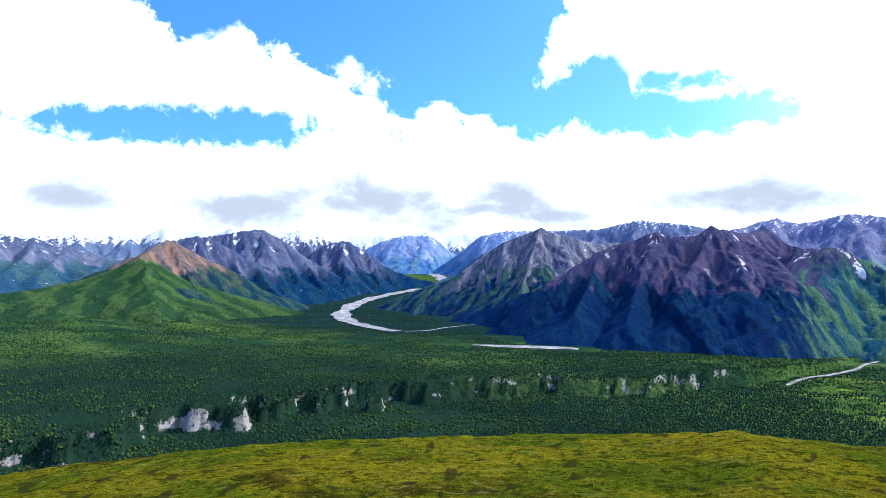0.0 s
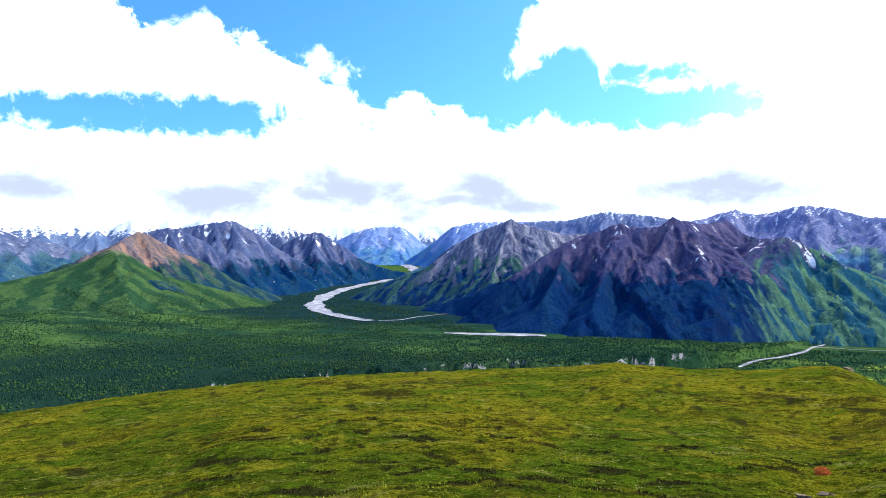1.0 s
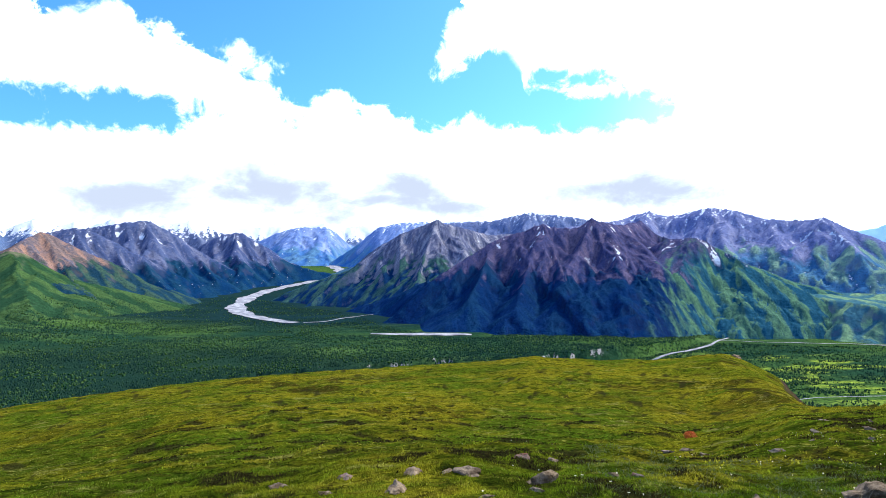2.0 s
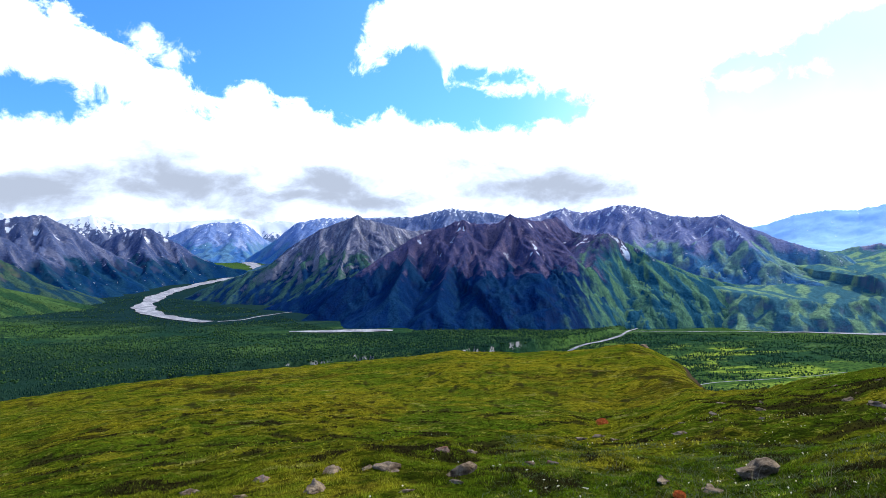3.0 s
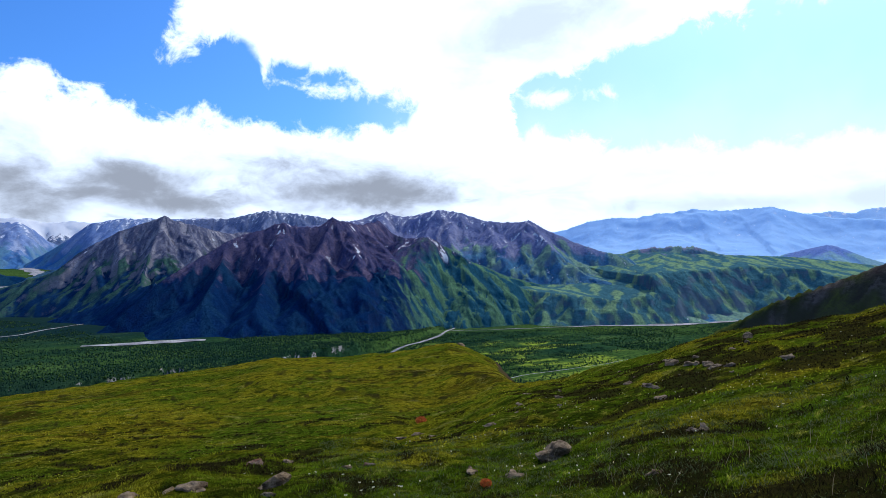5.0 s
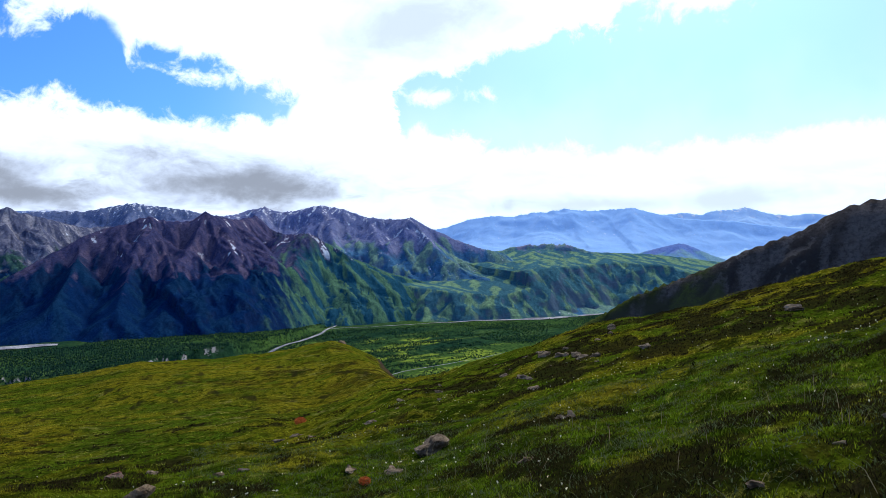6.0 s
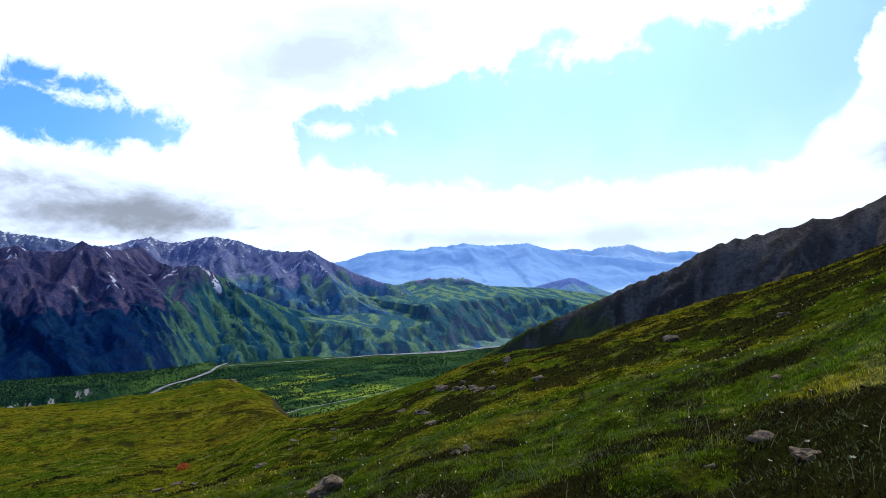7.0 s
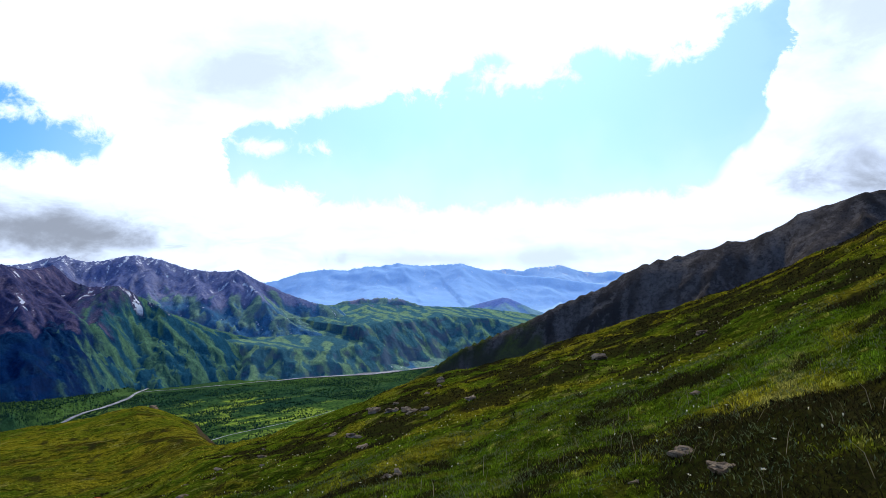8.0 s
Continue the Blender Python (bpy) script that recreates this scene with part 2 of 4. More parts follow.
    if snow_line < 9000:
        gully = calc(tr, "ADD", calc(tr, "MULTIPLY", deep, 0.62), calc(tr, "MULTIPLY", rill, 0.38))
        streak = calc(tr, "MULTIPLY", ramp(tr, gully, 0.66, 0.72), ramp(tr, big, 0.50, 0.56))
        streak = calc(tr, "MULTIPLY", streak, ramp(tr, mid, 0.44, 0.52))
        streak = calc(tr, "MULTIPLY", streak, ramp(tr, calc(tr, "ADD", z, calc(tr, "MULTIPLY", mid, 60.0)), snow_line - 75, snow_line - 50))
        if snow_fields:
            drift = calc(tr, "ADD", calc(tr, "MULTIPLY", ramp(tr, z, snow_line - 60, snow_line + 60, 0.0, 1.0, False), snow_amount), calc(tr, "MULTIPLY", rill, 0.6))
            drift = calc(tr, "ADD", drift, calc(tr, "ADD", calc(tr, "MULTIPLY", fine, 1.1), calc(tr, "MULTIPLY", mid, 0.35)))
            streak = calc(tr, "MAXIMUM", streak, ramp(tr, drift, 1.30, 1.36))
        base = blend(tr, streak, base, (0.82, 0.85, 0.9))
    tr.links.new(base, sh.inputs["Base Color"])
    sh.inputs["Roughness"].default_value = 0.95
    sh.inputs["Specular IOR Level"].default_value = 0.0
    relief(tr, sh, calc(tr, "ADD", fine, calc(tr, "MULTIPLY", mid, 0.5)), 0.9 * crisp, 0.14 / grain)
    return m


def turf_colour(tr, p):
    wide, mid = fbm(tr, p, 0.045, 5, 0.6, 0.6), fbm(tr, p, 0.22, 6, 0.62, 0.4)
    small = fbm(tr, p, 1.3, 8, 0.72)
    c = blend(tr, ramp(tr, wide, 0.40, 0.58), (0.096, 0.145, 0.004), (0.250, 0.220, 0.005))
    c = blend(tr, ramp(tr, mid, 0.50, 0.64, 0.0, 0.8), c, (0.300, 0.258, 0.010))
    c = blend(tr, ramp(tr, fbm(tr, p, 0.30, 7, 0.66, 0.5, (0.6, 1.0, 1.0)), 0.54, 0.62, 0.0, 0.75), c, (0.085, 0.150, 0.005))
    brown = ramp(tr, fbm(tr, p, 0.15, 9, 0.74, 0.6, (0.7, 1.0, 1.0)), 0.50, 0.58, 0.0, 0.94)
    brown = calc(tr, "MULTIPLY", brown, ramp(tr, fbm(tr, p, 0.05, 4, 0.55, 0.3, (0.7, 1.0, 1.0)), 0.47, 0.58, 0.25, 1.0))
    c = blend(tr, brown, c, (0.050, 0.032, 0.006))
    c = blend(tr, ramp(tr, fbm(tr, p, 2.7, 7, 0.72, 0.4), 0.51, 0.61, 0.0, 0.6), c, (0.085, 0.060, 0.010))
    c = blend(tr, ramp(tr, small, 0.48, 0.60, 0.0, 0.8), c, (0.026, 0.045, 0.002))
    c = blend(tr, ramp(tr, fbm(tr, p, 0.5, 9, 0.78, 0.6, (0.5, 1.0, 1.0)), 0.575, 0.625, 0.0, 0.6), c, (0.32, 0.29, 0.06))
    c = blend(tr, ramp(tr, fbm(tr, p, 0.8, 8, 0.74, 0.3, (0.6, 1.0, 1.0)), 0.55, 0.61, 0.0, 0.8), c, (0.018, 0.026, 0.003))
    c = blend(tr, ramp(tr, fbm(tr, p, 3.1, 7, 0.72, 0.2, (0.6, 1.0, 1.0)), 0.575, 0.635, 0.0, 0.7), c, (0.34, 0.33, 0.04))
    return c, small


def tundra_material():
    m, tr, sh = material("tundra turf")
    p, z, up = place_and_slope(tr)
    fine = fbm(tr, p, 9.0, 7, 0.72)
    c, small = turf_colour(tr, p)
    c = blend(tr, ramp(tr, fine, 0.36, 0.62, 0.8, 0.0), c, (0.010, 0.014, 0.002))
    heath = calc(tr, "ADD", field(tr, "cover"), calc(tr, "MULTIPLY", calc(tr, "SUBTRACT", fine, 0.5), 0.6))
    c = blend(tr, ramp(tr, heath, -0.05, 0.35, 0.0, 0.8), c, blend(tr, small, (0.010, 0.010, 0.004), (0.040, 0.036, 0.011)))
    c = blend(tr, ramp(tr, up, 0.72, 0.84, 1.0, 0.0), c, blend(tr, small, (0.030, 0.020, 0.014), (0.085, 0.060, 0.045)))
    tr.links.new(c, sh.inputs["Base Color"])
    sh.inputs["Roughness"].default_value = 1.0
    sh.inputs["Specular IOR Level"].default_value = 0.0
    relief(tr, sh, calc(tr, "ADD", calc(tr, "MULTIPLY", fine, 0.35), small), 1.0, 0.45)
    return m


def leaf_material(name, colours=None, bright=1.0, glow=0.45):
    """Thin leaves that let light through; each leaf or crown a little different."""
    m, tr, sh = material(name)
    g = tr.nodes.new("ShaderNodeNewGeometry")
    any_one = g.outputs["Random Per Island"]
    if colours:
        c = blend(tr, any_one, colours[0], colours[1])
    else:
        c, small = turf_colour(tr, g.outputs["Position"])
        k = ramp(tr, any_one, 0.0, 1.0, 0.35 * bright, 2.2 * bright, False)
        n = tr.nodes.new("ShaderNodeVectorMath")
        n.operation = "SCALE"
        tr.links.new(c, n.inputs[0])
        tr.links.new(k, n.inputs["Scale"])
        c = n.outputs[0]
    d, t = tr.nodes.new("ShaderNodeBsdfDiffuse"), tr.nodes.new("ShaderNodeBsdfTranslucent")
    mix = tr.nodes.new("ShaderNodeMixShader")
    mix.inputs[0].default_value = glow
    for n in (d, t):
        feed(tr, c, n.inputs[0])
    tr.links.new(d.outputs[0], mix.inputs[1])
    tr.links.new(t.outputs[0], mix.inputs[2])
    tr.links.new(mix.outputs[0], tr.nodes["Material Output"].inputs[0])
    return m


def valley_material():
    m, tr, sh = material("valley forest floor")
    p, z, up = place_and_slope(tr)
    wide, mid = fbm(tr, p, 0.0042, 5, 0.6, 0.5, (0.6, 1.0, 1.0)), fbm(tr, p, 0.02, 6, 0.62, 0.3, (0.45, 1.0, 1.0))
    fine = fbm(tr, p, 0.16, 6, 0.7)
    c = blend(tr, ramp(tr, wide, 0.38, 0.62), (0.018, 0.050, 0.026), (0.066, 0.122, 0.022))
    c = blend(tr, ramp(tr, mid, 0.50, 0.64, 0.0, 0.8), c, (0.085, 0.145, 0.036))
    # broad patch round the river: cloud shade painted in as dark forest colour
    off = tr.nodes.new("ShaderNodeVectorMath")
    off.operation = "DISTANCE"
    tr.links.new(p, off.inputs[0])
    off.inputs[1].default_value = (-170.0, 1980.0, -150.0)
    cloud_shade = calc(tr, "ADD", off.outputs["Value"], calc(tr, "MULTIPLY", calc(tr, "SUBTRACT", wide, 0.5), 500.0))
    c = blend(tr, ramp(tr, cloud_shade, 640.0, 860.0, 0.92, 0.0), c, (0.009, 0.026, 0.036))
    glade = tr.nodes.new("ShaderNodeVectorMath")
    glade.operation = "DISTANCE"
    tr.links.new(p, glade.inputs[0])
    glade.inputs[1].default_value = (610.0, 770.0, -171.0)
    open_turf = calc(tr, "MULTIPLY", ramp(tr, glade.outputs["Value"], 110.0, 230.0, 1.0, 0.0), ramp(tr, mid, 0.50, 0.58))
    c = blend(tr, open_turf, c, (0.24, 0.32, 0.03))
    # second patch below the bluffs, darkened to stand for cloud shade
    side = tr.nodes.new("ShaderNodeVectorMath")
    side.operation = "DISTANCE"
    tr.links.new(p, side.inputs[0])
    side.inputs[1].default_value = (-300.0, 560.0, -165.0)
    c = blend(tr, ramp(tr, calc(tr, "ADD", side.outputs["Value"], calc(tr, "MULTIPLY", calc(tr, "SUBTRACT", wide, 0.5), 300.0)), 380.0, 520.0, 0.9, 0.0), c, (0.012, 0.030, 0.022))
    c = blend(tr, ramp(tr, fine, 0.38, 0.58, 0.75, 0.0), c, (0.010, 0.026, 0.012))
    bare = calc(tr, "MULTIPLY", ramp(tr, up, 0.80, 0.90, 1.0, 0.0), ramp(tr, fbm(tr, p, 0.024, 8, 0.66, 0.3, (1.0, 1.0, 1.4)), 0.535, 0.56))
    west = tr.nodes.new("ShaderNodeVectorMath")
    west.operation = "DOT_PRODUCT"
    tr.links.new(p, west.inputs[0])
    west.inputs[1].default_value = (1.0, -0.40, 0.0)
    bare = calc(tr, "MULTIPLY", bare, ramp(tr, west.outputs["Value"], -10.0, 30.0, 1.0, 0.0))
    c = blend(tr, bare, c, blend(tr, fine, (0.14, 0.13, 0.125), (0.42, 0.40, 0.385)))
    tr.links.new(c, sh.inputs["Base Color"])
    sh.inputs["Roughness"].default_value = 0.95
    sh.inputs["Specular IOR Level"].default_value = 0.0
    relief(tr, sh, calc(tr, "ADD", fine, mid), 0.9, 2.5)
    return m


def plain(name, colour, colour2, scale, rough=0.9, bump=0.3, deep=0.02):
    m, tr, sh = material(name)
    p, z, up = place_and_slope(tr)
    a, b = fbm(tr, p, scale, 6, 0.65), fbm(tr, p, scale * 7, 5, 0.7)
    c = blend(tr, ramp(tr, a, 0.36, 0.64), colour, colour2)
    c = blend(tr, ramp(tr, b, 0.35, 0.65, 0.5, 0.0), c, tuple(v * 0.45 for v in colour))
    tr.links.new(c, sh.inputs["Base Color"])
    sh.inputs["Roughness"].default_value = rough
    sh.inputs["Specular IOR Level"].default_value = 0.1
    relief(tr, sh, calc(tr, "ADD", a, b), bump, deep)
    return m


TUNDRA, VALLEY = tundra_material(), valley_material()
GRAVEL = plain("river gravel and silty water", (0.19, 0.19, 0.21), (0.52, 0.51, 0.50), 0.05, 0.9, 0.3, 0.5)
SPRUCE = leaf_material("spruce needles", ((0.007, 0.023, 0.022), (0.030, 0.064, 0.032)), glow=0.2)
THICKET = leaf_material("willow and birch leaves", ((0.026, 0.070, 0.026), (0.090, 0.150, 0.036)), glow=0.4)
GRASS = leaf_material("grass blades", None, 1.0, 0.5)
HEATH = leaf_material("heath twigs", ((0.008, 0.008, 0.003), (0.050, 0.040, 0.012)), glow=0.25)
CUSHION = leaf_material("grey-green cushion leaves", ((0.050, 0.070, 0.016), (0.18, 0.20, 0.075)), glow=0.3)
STRAW = leaf_material("dry stalks", ((0.20, 0.17, 0.09), (0.34, 0.29, 0.16)), glow=0.4)
PETAL = leaf_material("white petals", ((0.84, 0.76, 0.42), (0.88, 0.84, 0.62)), glow=0.4)
STAMEN = leaf_material("yellow stamens", ((0.60, 0.42, 0.04), (0.70, 0.52, 0.06)), glow=0.2)
REDLEAF = leaf_material("red-orange leaves", ((0.36, 0.06, 0.02), (0.62, 0.21, 0.05)), glow=0.4)
RUST = plain("rusty lichened rock", (0.22, 0.10, 0.05), (0.20, 0.17, 0.13), 5.0, 0.9, 0.8, 0.03)
ROCK = plain("lichened rock", (0.105, 0.070, 0.036), (0.34, 0.255, 0.15), 5.0, 0.95, 0.8, 0.03)


# ---- the ground ----
HILL_BEARING = [-180, -120, -60, -34, -18, 0, 11, 15.5, 22, 28, 31.5, 33, 35.1, 36.1, 37.8, 41.8, 44, 46.1, 48.2, 50.4, 52.8, 57.5, 61.2, 67.6, 71.5, 75.6, 78.3, 85.2, 89.3, 93.7, 110, 140, 180]
HILL_RISE = [-3, -8, -13, -12.1, -11.5, -11, -10.4, -9.9, -10, -9.5, -8.9, -9.3, -10.1, -10.7, -12.3, -11.9, -11.3, -10.8, -10.3, -9.7, -8.8, -7.5, -6.4, -4.7, -3.7, -2.3, -1.6, 1.4, 3.4, 5.7, 11, 10, -3]
NEAR_BEARING = [-180, -120, -60, -34, 0, 22, 44, 58, 77, 94, 110, 140, 180]
NEAR_RISE = [-3, -8, -13, -12.1, -11.3, -11.2, -11.5, -7.7, -2.5, 6, 11, 10, -3]
EDGE_BEARING = [-180, -34, 31, 34, 38, 44, 60, 94, 140, 180]
EDGE_REACH = [80, 105, 105, 96, 86, 48, 40, 40, 60, 80]


def hill_height(x, y):
    r, b = np.hypot(x, y) + 1e-6, np.degrees(np.arctan2(x, y))
    reach = np.interp(b, EDGE_BEARING, EDGE_REACH)
    away = step(r, 0.50 * reach, 0.88 * reach)
    rise = np.interp(b, HILL_BEARING, HILL_RISE) * away + np.interp(b, NEAR_BEARING, NEAR_RISE) * (1 - away)
    rise = np.tan(np.radians(rise)) + EYE / reach
    z = rise * np.minimum(r, reach)
    ahead = step(b, -60, -20) * (1 - step(b, 27, 41))
    hollow = step(r, 9, 30) * (1 - step(r, 45, 100))
    z = z - 1.9 * hollow * ahead
    z = z + rough_noise(x / 26, y / 26, 3, 5) * 0.8 * step(r, 12, 40) * (1 - step(r, 70, 100)) + rough_noise(x / 5, y / 5, 3, 9) * 0.18 * step(r, 2, 8)
    z = z + rough_noise(x / 0.9, y / 0.9, 3, 15) * 0.06 + rough_noise(x / 2.4, y / 2.4, 2, 17) * 0.13 * step(r, 5, 12)
    past = np.maximum(r - reach, 0)
    return z - past * 0.62 - past ** 2 / (past + 25) * 0.35 + rough_noise(x / 30, y / 30, 4, 19) * 8 * step(past, 5, 60)


BLUFF_BEARING = [-180, -60, -34, -10, 0, 15, 24, 26, 29, 30.5, 31.5, 33, 34, 180]
BLUFF_REACH = [500, 560, 640, 760, 800, 850, 1005, 1062, 1185, 1265, 1330, 1700, 4000, 4000]


def valley_height(x, y):
    r, b = np.hypot(x, y), np.degrees(np.arctan2(x, y))
    edge = np.interp(b, BLUFF_BEARING, BLUFF_REACH) + rough_noise(x / 70, y / 70, 5, 31, 0.6) * (40 - 24 * step(b, 18, 25))
    z = -171 + 21 * (1 - 0.65 * step(b, 21, 31)) * step(r - edge, -15, 5) + np.maximum(r - 1700, 0) * (66 / 1900) + 32 * step(-b, 14, 34) * step(r, 900, 1500)
    return z + rough_noise(x / 120, y / 120, 3, 41) * 1.6


def ground_height(x, y):
    return np.maximum(hill_height(x, y), valley_height(x, y))


def fill(me, pts, faces):
    """Points and faces of one size into a mesh."""
    pts, faces = np.ascontiguousarray(pts, np.float32), np.ascontiguousarray(faces, np.int32)
    me.vertices.add(len(pts))
    me.vertices.foreach_set("co", pts.reshape(-1))
    me.loops.add(faces.size)
    me.loops.foreach_set("vertex_index", faces.reshape(-1))
    me.polygons.add(len(faces))
    me.polygons.foreach_set("loop_start", np.arange(0, faces.size, faces.shape[1], dtype=np.int32))
    me.update(calc_edges=True)


def sheet(name, xs, ys, zs, mats, index=None, keep=None, fields=()):
    """A grid of points, rows by columns, as one mesh."""
    rows, cols = xs.shape
    pts = np.stack([xs, ys, zs], -1).reshape(-1, 3)
    i = np.arange(rows * cols).reshape(rows, cols)
    quads = np.stack([i[:-1, :-1], i[:-1, 1:], i[1:, 1:], i[1:, :-1]], -1).reshape(-1, 4)
    if keep is not None:
        quads = quads[keep.reshape(-1)]
        used, quads = np.unique(quads, return_inverse=True)
        pts, quads = pts[used], quads.reshape(-1, 4)
        fields = [(k, v.reshape(-1)[used]) for k, v in fields]
    me = bpy.data.meshes.new(name)
    fill(me, pts, quads)
    for m in mats:
        me.materials.append(m)
    if index is not None:
        me.polygons.foreach_set("material_index", index.reshape(-1).astype(np.int32))
    for k, v in fields:
        me.attributes.new(k, "FLOAT", "POINT").data.foreach_set("value", np.ascontiguousarray(v.reshape(-1), np.float32))
    me.polygons.foreach_set("use_smooth", np.ones(len(me.polygons), bool))
    me.update()
    return new(name, me)


def heath_mask(x, y):
    r, b = np.hypot(x, y), np.degrees(np.arctan2(x, y))
    band = step(b, 36, 46) * step(r, 16, 22) * (1 - step(r, 34, 40))
    patch = rough_noise(x / 2.4, y / 2.4, 5, 401, 0.68)
    return patch + 0.54 * band + 0.05 * step(b, 42, 55) * (1 - step(r, 22, 34)) + 0.62 * step(b, 40, 62) * (1 - step(r, 6.5, 11.5)) + 0.42 * step(b, 48, 62) * (1 - step(r, 4.8, 7.5)) + 0.42 * np.exp(-((x - 3.4) ** 2 + (y - 1.2) ** 2) / 2.2) - 0.30 - 0.12 * step(r, 25, 40) * (1 - band)


def build_ground():
    bear = np.radians(np.concatenate([np.arange(-180, -42, 2.0), np.arange(-42, 102, 0.25), np.arange(102, 181, 2.0)]))
    far = np.concatenate([[0.0], np.geomspace(0.4, 55, 250), np.arange(56.5, 250, 1.6), np.geomspace(252, 2600, 150), np.geomspace(2700, 4900, 18)])
    b, r = np.meshgrid(bear, far)
    x, y = -r * np.sin(-b), r * np.cos(b)
    hill, low = hill_height(x, y), valley_height(x, y)
    z = np.maximum(hill, low)
    is_low = (low > hill)
    index = (is_low[:-1, :-1] | is_low[1:, 1:]) | (r[:-1, :-1] > 175)
    ob = sheet("ground", x, y, z, [TUNDRA, VALLEY], index, None, [("cover", heath_mask(x, y))])
    ob.data.flip_normals()
    return tagged(ob, "grassy tundra hill above a wide forested valley floor", "ground", kind="structure")


build_ground()


# ---- mountains ----
def near_line(x, y, line):
    """Distance to a crest line, the length along it and its height there."""
    best, along, high, run = np.full(x.shape, 1e9), np.zeros(x.shape), np.zeros(x.shape), 0.0
    for (ax, ay, az), (bx, by, bz) in zip(line[:-1], line[1:]):
        dx, dy = bx - ax, by - ay
        n = math.hypot(dx, dy)
        t = np.clip(((x - ax) * dx + (y - ay) * dy) / (n * n), 0, 1)
        d = np.hypot(x - ax - t * dx, y - ay - t * dy)
        m = d < best
        best, along, high = np.where(m, d, best), np.where(m, run + t * n, along), np.where(m, az + t * (bz - az), high)
        run += n
    return best, along, high


def gullies(x, y, dx, dy, seed):
    """Branching furrows that run down the slope (dx, dy), and how they tilt it; one cell of the plan to a furrow."""
    jx, jy = np.floor(x), np.floor(y)
    fx, fy = x - jx, y - jy
    ix, iy = jx.astype(np.int64), jy.astype(np.int64)
    high, tilt, weight = np.zeros(x.shape), np.zeros(x.shape), np.zeros(x.shape)
    for i in (-1, 0, 1):
        for j in (-1, 0, 1):
            px = fx - i - lattice(ix + i, iy + j, seed) / 1024 * 0.8
            py = fy - j - lattice(ix + i, iy + j, seed + 77) / 1024 * 0.8
            w = np.exp(-2.2 * (px * px + py * py))
            phase = (py * dx - px * dy) * 2 * math.pi
            high += w * np.cos(phase)
            tilt -= w * np.sin(phase)
            weight += w
    return high / weight, tilt / weight


def mountain(name, label, lines, mat, slope=0.62, gully=18.0, width=70.0, jag=6.0, cell=7.0, seed=0, foot=None, fade=1600.0, fine=1.0, bank=0.8):
    """Crest lines with spurs, furrowed slopes below them; foot: bearings and reaches at which a steep bank ends the slope."""
    pts = np.array([p for l in lines for p in l], float)
    pad = (pts[:, 2].max() + 160) / slope * 1.3
    x0, x1, y0, y1 = pts[:, 0].min() - pad, pts[:, 0].max() + pad, pts[:, 1].min() - pad, pts[:, 1].max() + pad
    gx, gy = np.meshgrid(np.arange(x0, x1, cell), np.arange(y0, y1, cell))
    bend = width * 0.30
    wx = gx + rough_noise(gx / (width * 2.2), gy / (width * 2.2), 4, seed + 50) * bend
    wy = gy + rough_noise(gx / (width * 2.2), gy / (width * 2.2), 4, seed + 60) * bend
    body, off = np.full(gx.shape, -1e9), np.full(gx.shape, 1e9)
    for k, line in enumerate(lines):
        d, s, h = near_line(gx, gy, line)
        d2, s2, h2 = near_line(wx, wy, line)
        d2 = d + (d2 - d) * step(d, 0, width * 0.8)
        tooth = perlin(s / (width * 0.30), 0 * s, seed + k) + 0.6 * perlin(s / (width * 0.11), 0 * s + 3, seed + k)
        one = h - slope * d2 / (1 + d2 / fade) + tooth * jag * (1 - step(d, 0, width * 0.8))
        soft = np.clip(0.5 + 0.5 * (one - body) / (gully * 0.5), 0, 1)
        body = np.where(one - body > 1e6, one, body * (1 - soft) + one * soft + gully * 0.25 * soft * (1 - soft) * (k > 0))
        off = np.minimum(off, d) if k == 0 else np.minimum(off, d + width * 0.25)
    if foot:
        r, b = np.hypot(gx, gy), np.degrees(np.arctan2(gx, gy))
        body = np.minimum(body, -172 + bank * (r - np.interp(b, *foot)) + rough_noise(gx / 45, gy / 45, 4, seed + 90) * 9)
    sy, sx = np.gradient(body, cell)
    some = body > -190
    x, y, z, sx, sy = gx[some], gy[some], body[some], sx[some], sy[some]
    steep = np.hypot(sx, sy) + 1e-6
    much = step(steep, 0.02, 0.6 * slope) * (0.12 + 0.88 * step(off[some], width * 0.05, width * 0.9)) * (0.15 + 0.85 * step(z, -130, -20))
    ux, uy = sx / steep * 0.9, sy / steep * 0.9
    deep, rill, amp, size = np.zeros(x.shape), np.zeros(x.shape), gully, width
    for k in range(5):
        high, tilt = gullies(x / size, y / size, ux, uy, seed + 11 * k)
        z = z - amp * much * (0.5 - 0.5 * high) * (1.0 if k < 2 else fine)
        if k < 2:
            deep += np.clip(0.5 - 0.85 * high, 0, 1) * (0.65, 0.35)[k]
        else:
            rill += np.clip(0.5 - 0.85 * high, 0, 1) * (0.5, 0.3, 0.2)[k - 2]
        turn = tilt * (1.1 if k == 0 else 0.8)
        ux, uy = ux - uy * turn, uy + ux * turn
        long = np.hypot(ux, uy) + 1e-6
        ux, uy = ux / long * 0.9, uy / long * 0.9
        amp, size = amp * 0.52, size * 0.5
    z = z + rough_noise(x / (width * 0.3), y / (width * 0.3), 4, seed + 80, 0.6) * gully * 0.12 * much
    base = ground_height(x, y)
    high, fields = np.full(gx.shape, -400.0), []
    high[some] = np.maximum(z, base - 12)
    for key, values in (("cover", deep * step(steep, 0.02, 0.6 * slope)), ("rill", rill)):
        full = np.zeros(gx.shape)
        full[some] = values
        fields.append((key, full))
    up = np.zeros(gx.shape, bool)
    up[some] = z > base - 8
